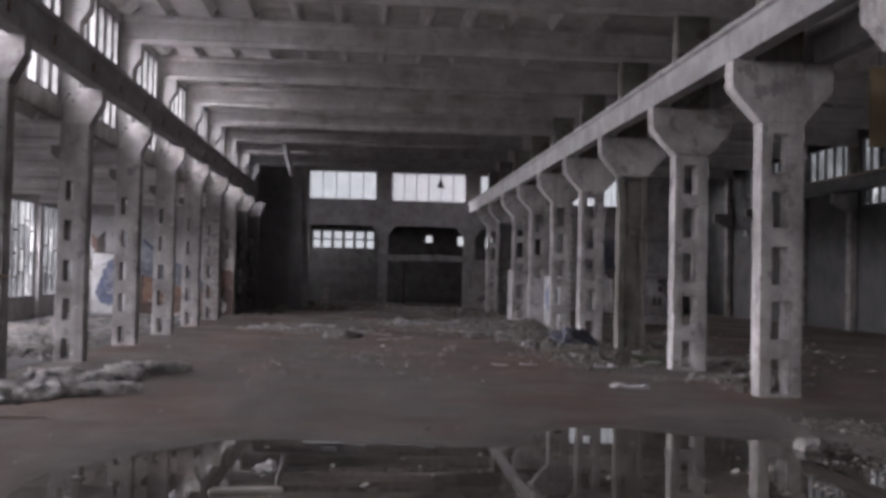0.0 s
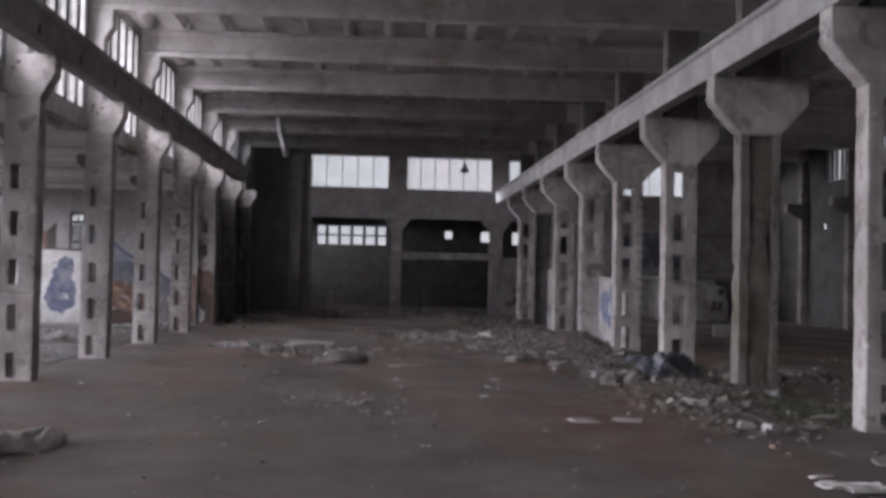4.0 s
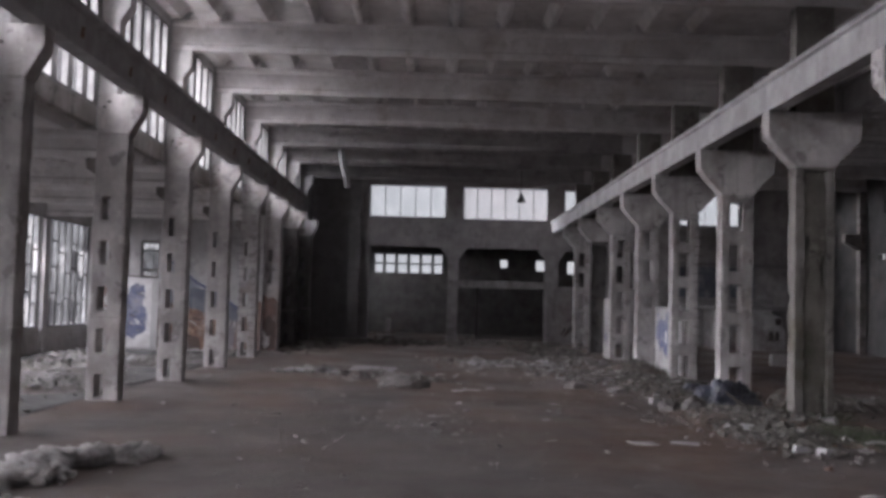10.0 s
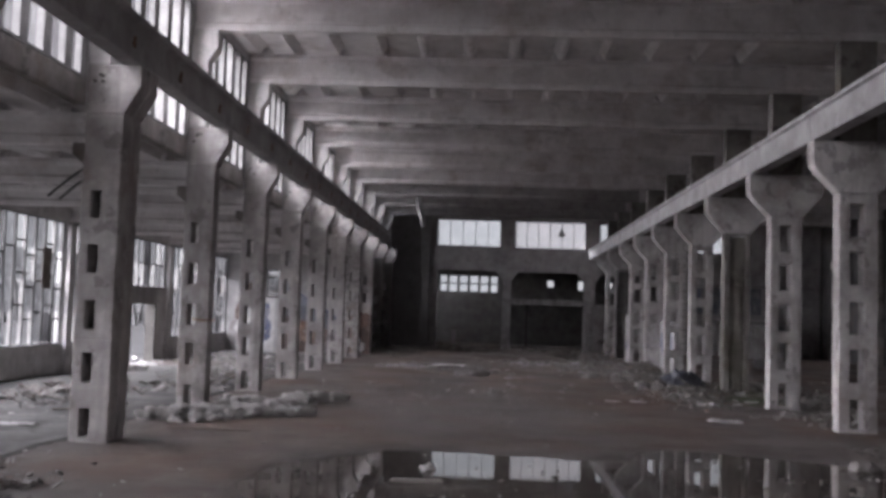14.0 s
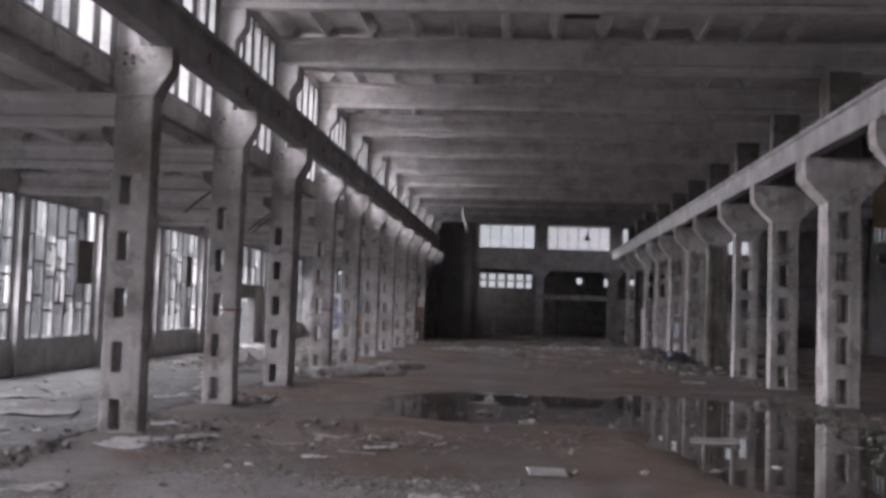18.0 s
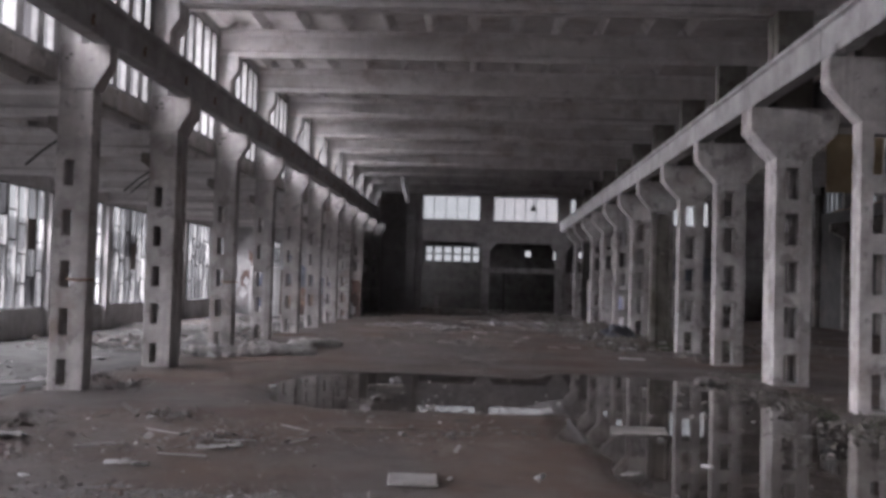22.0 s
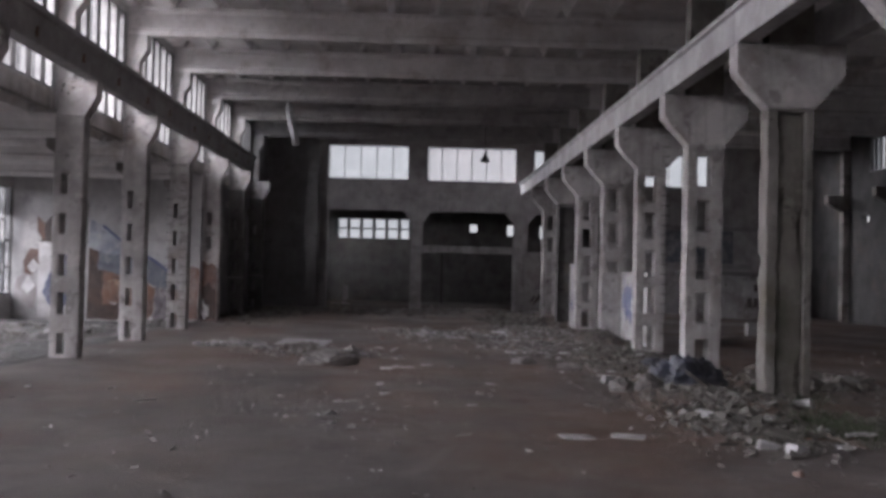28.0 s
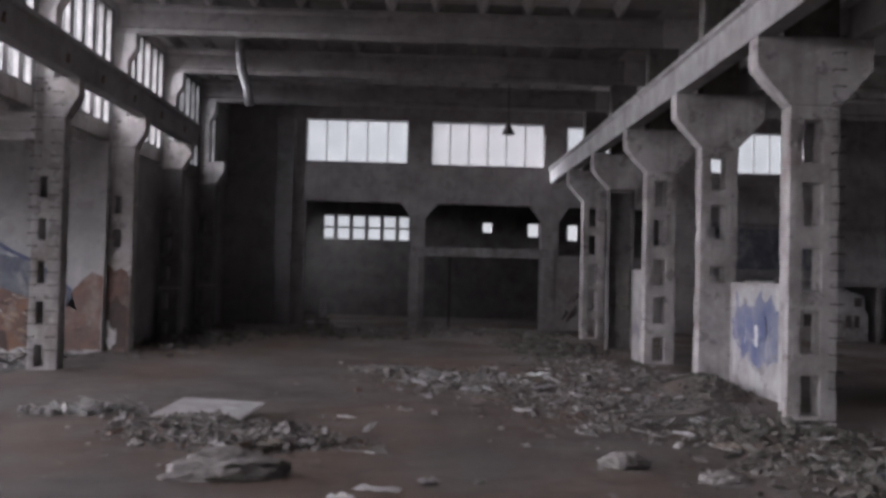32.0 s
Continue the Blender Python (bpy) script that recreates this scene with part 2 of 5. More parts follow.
WOOL.node_tree.nodes["Bump"].inputs["Strength"].default_value = 1.0
WOOL.node_tree.nodes["Bump"].inputs["Distance"].default_value = 0.05
SACK = plain("dirty_sackcloth", (0.24, 0.222, 0.214), 0.95, 0, second=(0.13, 0.118, 0.112), scale=4)
DULLSACK = plain("grimy_sackcloth", (0.135, 0.125, 0.119), 0.95, 0, second=(0.08, 0.073, 0.069), scale=4)
PLASTIC = plain("dark_blue_plastic", (0.04, 0.044, 0.064), 0.4, 0, second=(0.07, 0.07, 0.078), scale=2)
PALE = plain("pale_board", (0.48, 0.465, 0.46), 0.85, 0, scale=1.6)
SHEET = plain("dusty_sheet", (0.42, 0.41, 0.415), 0.8, 0, second=(0.26, 0.245, 0.24), scale=2.5)
WOOD = plain("weathered_wood", (0.18, 0.15, 0.128), 0.9, 0, scale=4)
PAPER = plain("litter_paper", (0.58, 0.57, 0.565), 0.9, 0, scale=3)
WHITE = plain("white_wall_paint", (0.66, 0.65, 0.65), 0.85, 0, second=(0.48, 0.465, 0.46), scale=2.4)
DARKPAINT = plain("dark_wall_paint", (0.1, 0.085, 0.08), 0.8, 0, scale=2)
WEED = plain("weed_leaf", (0.06, 0.068, 0.04), 0.8, 0, scale=3)
BARK = plain("tree_bark", (0.05, 0.045, 0.041), 0.95, 0, scale=9)
# Snowy ground: base colour darkened far below snow's to offset the strong sun.
SNOW = plain("darkened_snow_ground", (0.04, 0.0405, 0.042), 1.0, 0, second=(0.024, 0.0235, 0.023), scale=0.3)
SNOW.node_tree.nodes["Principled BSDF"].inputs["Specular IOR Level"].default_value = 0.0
FAR = plain("far_wood", (0.045, 0.044, 0.044), 1.0, 0, second=(0.065, 0.064, 0.066), scale=0.25)



def faded(name, colour, second, ground=(0.42, 0.405, 0.4), worn=0.75):
    """Old spray paint: two tones run together, flaked to the plaster."""
    m, nt, b = material(name)
    c = mix(nt, second, colour, ramp(nt, tex(nt, 1.1, 9, 0.7, offset=3), [(0.42, 0), (0.58, 1)]))
    c = mix(nt, c, ground, mix(nt, 0, worn, ramp(nt, tex(nt, 1.9, 10, 0.75, (1, 1, 0.6), offset=17), [(0.5, 0), (0.62, 1)])))
    c = mix(nt, c, tuple(v * 0.5 for v in second), mix(nt, 0, 0.6, ramp(nt, tex(nt, 3.3, 8, 0.7, offset=29), [(0.55, 0), (0.66, 1)])))
    nt.links.new(c, b.inputs["Base Color"])
    b.inputs["Roughness"].default_value = 0.85
    bump(nt, b, tex(nt, 14, 6, 0.7), 0.4, 0.012)
    return m


BLUE = faded("blue_spray_paint", (0.085, 0.1, 0.2), (0.15, 0.16, 0.225), worn=0.4)
SLATE = faded("slate_blue_mural_paint", (0.09, 0.1, 0.13), (0.15, 0.157, 0.18), ground=(0.3, 0.29, 0.288))
ORANGE = faded("orange_mural_paint", (0.2, 0.112, 0.074), (0.13, 0.086, 0.07), ground=(0.25, 0.205, 0.185), worn=0.8)
ROSE = faded("brown_rose_paint", (0.19, 0.115, 0.09), (0.14, 0.098, 0.085), ground=(0.3, 0.265, 0.25), worn=0.6)
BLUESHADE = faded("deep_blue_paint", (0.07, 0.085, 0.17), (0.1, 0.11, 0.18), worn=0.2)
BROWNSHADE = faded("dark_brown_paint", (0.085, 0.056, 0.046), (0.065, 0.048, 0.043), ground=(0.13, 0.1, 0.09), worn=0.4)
PEACH = faded("faded_peach_paint", (0.33, 0.22, 0.16), (0.24, 0.165, 0.125), ground=(0.36, 0.31, 0.285), worn=0.7)
PEAK = faded("pale_blue_paint", (0.36, 0.375, 0.4), (0.2, 0.215, 0.25))
PURPLE = faded("grey_purple_paint", (0.2, 0.175, 0.185), (0.14, 0.125, 0.14), worn=0.6)
FADEDGREY = faded("grey_rose_paint", (0.27, 0.24, 0.235), (0.36, 0.34, 0.335))
# Moss-stained concrete; on the upper shafts its dark tone also paints shade.
MOSSY_SHADED = concrete("mossy_shaded_concrete", (0.21, 0.196, 0.183), (0.105, 0.097, 0.087), stain=(0.1, 0.09, 0.06), amount=0.9, streak=0.8, chips=0.7)
SILL = concrete("stained_sill_concrete", (0.3, 0.28, 0.268), (0.15, 0.138, 0.13), stain=(0.16, 0.11, 0.08), amount=0.8, streak=0.7, chips=0.7)

# dirt floor: grey silt, rusty brown earth, dark wet ground near the water
DIRT, nt, b = material("dirt_floor")
c = mix(nt, (0.172, 0.152, 0.146), (0.272, 0.247, 0.24), ramp(nt, tex(nt, 0.5, 8, 0.65), [(0.36, 0), (0.64, 1)]))
c = mix(nt, c, (0.23, 0.152, 0.112), mix(nt, 0, 0.88, ramp(nt, tex(nt, 0.2, 7, 0.65, (1.4, 0.8, 1), offset=21), [(0.44, 0), (0.6, 1)])))
c = mix(nt, c, (0.1, 0.087, 0.08), mix(nt, 0, 0.6, ramp(nt, tex(nt, 1.9, 7, 0.7, offset=4), [(0.52, 0), (0.68, 1)])))
c = mix(nt, c, (0.4, 0.385, 0.375), mix(nt, 0, 0.5, ramp(nt, tex(nt, 9, 6, 0.75, offset=8), [(0.6, 0), (0.72, 1)])))
c = mix(nt, c, (0.33, 0.3, 0.285), mix(nt, 0, 0.6, ramp(nt, tex(nt, 0.9, 9, 0.7, (1, 0.5, 1), offset=51), [(0.56, 0), (0.66, 1)])))
c = mix(nt, c, (0.07, 0.06, 0.055), mix(nt, 0, 0.75, ramp(nt, tex(nt, 26, 3, 0.6, offset=61), [(0.62, 0), (0.68, 1)])))
geo, sep = nt.nodes.new("ShaderNodeNewGeometry"), nt.nodes.new("ShaderNodeSeparateXYZ")
arc = add(nt, "ShaderNodeMapping", Location=(0.3, -20.6, 0), Scale=(1, 0.75, 0))
rut = add(nt, "ShaderNodeTexWave", Scale=0.33, Distortion=2.6, Detail=6.0, Detail_Scale=1.6)
rut.wave_type, rut.rings_direction = "RINGS", "Z"
nt.links.new(geo.outputs["Position"], arc.inputs["Vector"])
nt.links.new(arc.outputs[0], rut.inputs["Vector"])
reach = nt.nodes.new("ShaderNodeVectorMath")
reach.operation = "LENGTH"
nt.links.new(arc.outputs[0], reach.inputs[0])
span = nt.nodes.new("ShaderNodeMapRange")
span.inputs[2].default_value = 5.0
nt.links.new(reach.outputs["Value"], span.inputs[0])
turn = ramp(nt, span.outputs[0], [(0.2, 0), (0.3, 1), (0.5, 1), (0.75, 0)])
track = mix(nt, 0, mix(nt, 0, ramp(nt, rut.outputs["Fac"], [(0.74, 0), (0.97, 0.45)]), turn), ramp(nt, tex(nt, 0.7, 6, 0.7, offset=71), [(0.44, 0), (0.6, 1)]))
c = mix(nt, c, (0.38, 0.35, 0.335), track)
nt.links.new(geo.outputs["Position"], sep.inputs[0])
dry = nt.nodes.new("ShaderNodeMapRange")
dry.inputs[1].default_value, dry.inputs[2].default_value = -0.05, 0.02
nt.links.new(sep.outputs[2], dry.inputs[0])
c = mix(nt, mix(nt, c, 0.42, 1.0, "MULTIPLY"), c, dry.outputs[0])
c = mix(nt, c, (0.515, 0.478, 0.451), 1.0, "MULTIPLY")
nt.links.new(c, b.inputs["Base Color"])
nt.links.new(mix(nt, 0.3, ramp(nt, tex(nt, 0.3, 5, 0.6, offset=14), [(0.4, 0.6), (0.6, 0.95)]), dry.outputs[0]), b.inputs["Roughness"])
bump(nt, b, tex(nt, 5, 11, 0.8), 1.0, 0.07)

WATER, nt, b = material("puddle_water")
nt.links.new(ramp(nt, tex(nt, 0.6, 4, 0.6), [(0.4, (0.03, 0.026, 0.024)), (0.65, (0.1, 0.085, 0.074))]), b.inputs["Base Color"])
nt.links.new(ramp(nt, tex(nt, 1.1, 7, 0.65, (1, 0.7, 1), offset=5), [(0.55, 0.015), (0.68, 0.16)]), b.inputs["Roughness"])
b.inputs["IOR"].default_value = 1.33
bump(nt, b, tex(nt, 1.3, 3, 0.5), 0.02, 0.02)


GRAVEL, nt, b = material("fine_grey_gravel")
stones = tex(nt, 24, kind="ShaderNodeTexVoronoi")
c = mix(nt, (0.105, 0.097, 0.094), (0.2, 0.19, 0.187), ramp(nt, tex(nt, 18, 6, 0.8), [(0.38, 0), (0.62, 1)]))
c = mix(nt, c, (0.12, 0.096, 0.083), mix(nt, 0, 0.7, ramp(nt, tex(nt, 1.1, 6, 0.65, offset=9), [(0.46, 0), (0.62, 1)])))
nt.links.new(c, b.inputs["Base Color"])
b.inputs["Roughness"].default_value = 0.9
bump(nt, b, stones, 0.7, 0.03)


def rubble_material(name, tones, rough=0.95):
    m, nt, b = material(name)
    g = nt.nodes.new("ShaderNodeNewGeometry")
    c = ramp(nt, g.outputs["Random Per Island"], tones)
    c = mix(nt, c, 0.55, mix(nt, 0, 0.6, ramp(nt, tex(nt, 6, 5, 0.7), [(0.45, 0), (0.65, 1)])), "MULTIPLY")
    nt.links.new(c, b.inputs["Base Color"])
    b.inputs["Roughness"].default_value = rough
    bump(nt, b, tex(nt, 40, 4, 0.7), 0.4, 0.01)
    return m


RUBBLE = rubble_material("mixed_rubble", [(0, (0.090, 0.079, 0.072)), (0.4, (0.139, 0.123, 0.115)), (0.46, (0.164, 0.113, 0.092)), (0.52, (0.148, 0.133, 0.125)), (0.78, (0.205, 0.190, 0.182)), (0.94, (0.265, 0.25, 0.242)), (1, (0.42, 0.406, 0.4))])
PALERUBBLE = rubble_material("pale_rubble", [(0, (0.123, 0.115, 0.108)), (0.55, (0.221, 0.211, 0.203)), (0.9, (0.328, 0.316, 0.310)), (1, (0.492, 0.480, 0.471))])
DARKRUBBLE = rubble_material("dark_rubble", [(0, (0.068, 0.062, 0.053)), (0.6, (0.112, 0.103, 0.091)), (0.92, (0.165, 0.153, 0.143)), (1, (0.26, 0.245, 0.236))])


def glass(name, clear, tone, rough=0.15, vary=0.2):
    """Thin window glass under a film of dirt: it lets light through, scatters some and shines a little."""
    m = bpy.data.materials.new(name)
    m.use_nodes = True
    nt = m.node_tree
    nt.nodes.remove(nt.nodes["Principled BSDF"])
    out = nt.nodes["Material Output"]
    tr = add(nt, "ShaderNodeBsdfTransparent", Color=(0.93, 0.94, 0.95, 1))
    tl, df, gl = add(nt, "ShaderNodeBsdfTranslucent"), add(nt, "ShaderNodeBsdfDiffuse"), add(nt, "ShaderNodeBsdfGlossy", Roughness=rough)
    tone_out = ramp(nt, tex(nt, 1.6, 7, 0.7, (1, 1, 0.5)), [(0.35, tuple(v * (1 - 1.5 * vary) for v in tone)), (0.65, tone)])
    nt.links.new(tone_out, tl.inputs["Color"])
    nt.links.new(tone_out, df.inputs["Color"])
    dirt, both, top = (nt.nodes.new("ShaderNodeMixShader") for _ in range(3))
    dirt.inputs[0].default_value = 0.25
    nt.links.new(tl.outputs[0], dirt.inputs[1])
    nt.links.new(df.outputs[0], dirt.inputs[2])
    nt.links.new(ramp(nt, tex(nt, 0.8, 7, 0.7, offset=6), [(0.35, max(0, 1 - clear - vary)), (0.65, min(1, 1 - clear + vary))]), both.inputs[0])
    nt.links.new(tr.outputs[0], both.inputs[1])
    nt.links.new(dirt.outputs[0], both.inputs[2])
    top.inputs[0].default_value = 0.05
    nt.links.new(both.outputs[0], top.inputs[1])
    nt.links.new(gl.outputs[0], top.inputs[2])
    nt.links.new(top.outputs[0], out.inputs["Surface"])
    return m


CLEAR = glass("dusty_glass", 0.6, (0.07, 0.071, 0.073))
MILKY = glass("milky_glass", 0.95, (0.5, 0.51, 0.505), vary=0.05)
STREAKY = glass("streaky_glass", 0.72, (0.25, 0.238, 0.238), vary=0.12)
GRIMY = glass("grimy_glass", 0.24, (0.035, 0.034, 0.035))
VEILED = glass("dust_veiled_glass", 0.6, (0.018, 0.0178, 0.0178), vary=0.2)
FOGGED = glass("fogged_glass", 0.62, (0.038, 0.038, 0.0384))

# ---------------------------------------------------------------- plan of the hall
GRID = [21.07 + 6 * k for k in range(-8, 9)]               # 6 m bays
LINES = [y - 0.28 if y < 10 else y for y in GRID]         # front faces of the columns
Y0, Y1 = -27.0, 75.7                           # end walls
XL, XM, XO = -7.67, 9.11, -16.3               # left columns, middle columns, outer wall of the aisle
XR = 26.35                                     # outer wall of the second nave


def basin(x, y):
    """How deep the ground dips where the water stands."""
    wob = 0.28 * fbm(x * 0.55, y * 0.55, 3.0)
    a = 1 - abs((x - 0.3) / 4.5) ** 3 - abs((y - 11.3) / 4.3) ** 3
    c = 1 - abs((x - 5.7) / (3.5 if x < 5.7 else 2.8)) ** 3 - abs((y - 7.8) / 9.2) ** 3
    e = 0.8 - ((x - 4.0) / 1.9) ** 2 - ((y - 15.2) / 2.2) ** 2
    return max(a, c, e) + wob


def ground_height(x, y):
    d = basin(x, y)
    h = 0.03 * fbm(x * 0.35, y * 0.35) + 0.012 * fbm(x * 1.7, y * 1.7, 4)
    return h - 0.16 * min(1, max(0, d + 0.05)) if d > -0.05 else h


# floor of the naves
xs = np.arange(-8.2, XR + 0.3, 0.33)
ys = np.arange(Y0, 89.4, 0.33)
verts = [(x, y, ground_height(x, y)) for y in ys for x in xs]
n = len(xs)
faces = [(j * n + i, j * n + i + 1, (j + 1) * n + i + 1, (j + 1) * n + i) for j in range(len(ys) - 1) for i in range(n - 1)]
solid_thing("floor", Shape().add(verts, faces).mesh("floor", DIRT, smooth=True), "trodden grey-brown dirt over a concrete hall floor", "floor", kind="structure")

# water in the dip
sh = Shape()
for y in np.arange(-3.5, 19.0, 0.5):
    for x in np.arange(-6.0, 10.0, 0.5):
        if max(basin(x + dx, y + dy) for dx in (0, 0.5) for dy in (0, 0.5)) > -0.05:
            sh.add([(x, y, -0.045), (x + 0.5, y, -0.045), (x + 0.5, y + 0.5, -0.045), (x, y + 0.5, -0.045)], [(0, 1, 2, 3)])
solid_thing("puddle_water", sh.mesh("puddle_water", WATER), "still dark puddle of rainwater on the dirt floor", "puddle", kind="structure")

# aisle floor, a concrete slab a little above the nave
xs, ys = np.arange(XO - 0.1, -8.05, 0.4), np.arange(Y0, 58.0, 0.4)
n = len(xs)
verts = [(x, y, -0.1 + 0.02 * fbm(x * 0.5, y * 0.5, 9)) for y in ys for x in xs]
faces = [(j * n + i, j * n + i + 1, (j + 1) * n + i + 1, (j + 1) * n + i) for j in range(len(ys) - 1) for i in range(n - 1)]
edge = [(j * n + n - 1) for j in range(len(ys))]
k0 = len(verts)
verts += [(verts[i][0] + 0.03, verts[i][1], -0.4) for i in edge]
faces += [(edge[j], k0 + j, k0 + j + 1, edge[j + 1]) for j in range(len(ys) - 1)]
solid_thing("floor_aisle", Shape().add(verts, faces).mesh("floor_aisle", AISLE, smooth=True), "worn damp concrete floor slab of the side aisle, darkened to offset the sun", "floor", kind="structure")

# snow-dusted ground outside, darkened against the sun, out to the horizon
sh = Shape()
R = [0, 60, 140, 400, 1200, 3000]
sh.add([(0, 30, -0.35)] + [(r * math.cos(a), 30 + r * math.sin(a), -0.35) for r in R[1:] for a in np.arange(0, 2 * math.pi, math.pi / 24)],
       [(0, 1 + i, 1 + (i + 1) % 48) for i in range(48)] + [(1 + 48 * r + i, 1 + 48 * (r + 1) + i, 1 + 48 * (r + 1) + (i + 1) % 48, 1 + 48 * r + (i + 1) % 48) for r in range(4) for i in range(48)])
solid_thing("ground", sh.mesh("ground", SNOW), "open snow-dusted ground, its colour darkened to offset the strong sun", "ground", kind="structure")


# ---------------------------------------------------------------- walls
def wall(name, axis, at, depth, u0, u1, z0, z1, openings, mat, label):
    us = sorted({u0, u1, *(v for o in openings for v in o[:2])})
    ws = sorted({z0, z1, *(v for o in openings for v in o[2:])})
    solid = lambda u, w: not any(o[0] < u < o[1] and o[2] < w < o[3] for o in openings)
    sh = Shape().cells(us, ws, solid, at, at + depth, axis)
    return solid_thing(name, sh.mesh(name, mat), label, "wall", kind="structure")


BACKW = [(-4.26, 0.84, 8.16, 10.34), (2.01, 7.68, 8.12, 10.34), (8.84, 14.2, 8.16, 10.26), (15.9, 20.8, 8.1, 10.2)]
BACKO = [(-4.2, 1.1, -0.4, 6.2), (1.8, 7.6, -0.4, 6.2), (8.5, 13.6, 3.75, 6.15)]
wall("wall_north", "y", Y1, 0.35, -4.9, XR + 0.3, -0.4, 11.4, BACKW + BACKO, BACK, "grimy dark concrete end wall with high windows and tall openings")
wall("wall_north_sooty", "y", Y1 - 0.04, 0.35, -9.0, -4.9, -0.4, 11.4, [], SOOT, "soot-blackened end wall of the hall")
# Wall behind the camera: never seen, its gateways are made up to admit light.
wall("wall_south", "y", Y0 - 0.3, 0.3, XO - 0.3, XR + 0.3, -0.4, 11.4, [(-7.2, 8.2, -0.1, 7.2), (-15.5, -9, -0.1, 5.8)], PANEL, "unseen concrete end wall with gateways added for daylight")

aisle_open = []
for y in GRID[:-2]:
    if abs(y - 39.07) < 0.1:
        aisle_open += [(39.95, 43.1, -0.12, 2.66), (y + 0.5, y + 5.95, 3.45, 5.72)]
    else:
        aisle_open.append((y + 0.5, y + 5.95, 1.03, 5.72))
wall("wall_west", "x", XO - 0.3, 0.3, Y0, 57.2, -0.4, 6.9, aisle_open, PARAPET, "stained concrete parapet wall under rows of tall windows")
# The second nave's shade is put into this wall colour.
EAST = concrete("shaded_east_concrete", (0.09, 0.088, 0.087), (0.055, 0.054, 0.053), amount=0.4, streak=0.6)
east_open = [(y + 0.7, y + 5.8, 6.65, 10.3) for y in GRID if y < 50] + [(52.0, 57.3, 8.45, 10.3)]
east_open += [(57.9, 62.6, 8.4, 10.3), (63.9, 66.9, 8.4, 10.3), (66.7, 67.6, 5.68, 6.03)]
# Unseen low openings, added only to let more daylight into the second nave.
east_open += [(y + 0.7, y + 5.8, 1.2, 5.6) for y in GRID if y < 32]
wall("wall_east", "x", XR, 0.3, Y0, Y1, -0.4, 11.4, east_open, EAST, "panel wall with a high band of windows, shade put into its colour")
cross_open = [(-13.88, -13.03, 3.3, 5.1)]
wall("wall_cross", "y", 56.9, 0.3, XO, -8.06, -0.3, 6.8, cross_open, PLASTER, "old white plaster cross wall covered in graffiti")
wall("wall_infill", "x", -8.5, 0.3, 57.2, Y1, -0.4, 6.94, [], SOOT, "soot-blackened infill wall between the columns")
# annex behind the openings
wall("wall_annex", "y", 89.0, 0.3, -9.0, 16.0, -0.4, 7.3, [(-4.8, 1.05, 4.76, 6.34), (5.52, 6.08, 5.44, 6.04), (8.4, 9.04, 5.23, 6.04), (10.93, 11.53, 5.07, 6.03)], ANNEX, "rear wall of the annex with small windows, shade put into its colour")
# The opening here is out of view, added to light the annex.
wall("wall_annex_west", "x", -9.0, 0.3, Y1 + 0.35, 89.0, -0.4, 7.3, [(82.8, 86.0, 5.5, 6.6)], ANNEX, "side wall of the annex, shade put into its colour")
wall("wall_annex_east", "x", 16.0, 0.3, Y1 + 0.35, 89.3, -0.4, 7.3, [], ANNEX, "side wall of the annex, shade put into its colour")
solid_thing("ceiling_annex", Shape().box(-9.0, 16.3, Y1 + 0.35, 89.3, 7.3, 7.6).mesh("ceiling_annex", ANNEX), "slab ceiling of the annex, shade put into its colour", "ceiling", kind="structure")

# long wall strips above and below the clerestory
solid_thing("trim_clerestory_top", Shape().box(-8.35, -8.06, Y0, Y1, 10.55, 11.4).mesh("trim_clerestory_top", PALE_UPPER), "pale concrete strip above the high windows", "wall", kind="structure")
sill_mesh = Shape().box(-0.12, 0.12, 0.02, 5.48, 6.46, 6.95).mesh("sill_beam", SILL, bevel=0.015)
for y in LINES:
    solid_thing("sill_beam", sill_mesh, "dark weathered concrete sill beam between two columns", "beam", Matrix.Translation((-8.18, y + 0.5, 0)), group="sill beams")

# ---------------------------------------------------------------- ceilings
def ribbed(name, x0, x1, y_list, z, rib, mat, label, step=1.43, y_end=None, y_start=None, flank=0.22, edge=False):
    sh = Shape().box(x0, x1, y_start or Y0, y_end or Y1, z + rib, z + rib + 0.12)
    xs = np.arange(x0 + 0.3 + step, x1 - 0.2, step)
    for y in y_list:
        for x in xs:
            sh.prism([(x - 0.06, z), (x + 0.06, z), (x + flank, z + rib - 0.004), (x - flank, z + rib - 0.004)], y + 0.42, y + 6.08)
        if edge:
            sh.prism([(x0 + 0.3, z), (x0 + 0.62, z), (x0 + 0.86, z + rib - 0.004), (x0 + 0.3, z + rib - 0.004)], y + 0.42, y + 6.08)
    return solid_thing(name, sh.mesh(name, mat), label, "ceiling", kind="structure")


ribbed("ceiling", -8.35, 9.11, LINES[:14], 10.84, 0.32, ROOF, "ribbed precast concrete roof slabs, grey and stained", y_end=57.32, edge=True)
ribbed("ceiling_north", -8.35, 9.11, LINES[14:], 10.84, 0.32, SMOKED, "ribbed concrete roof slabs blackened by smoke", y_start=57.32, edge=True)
ribbed("ceiling_east", 9.11, XR, LINES, 10.84, 0.32, ROOF, "ribbed precast concrete roof slabs of the second nave")
ribbed("ceiling_aisle", XO, -8.3, LINES[:-2], 6.4, 0.26, ROOF, "low ribbed concrete roof slabs over the side aisle", y_end=57.2, flank=0.16)

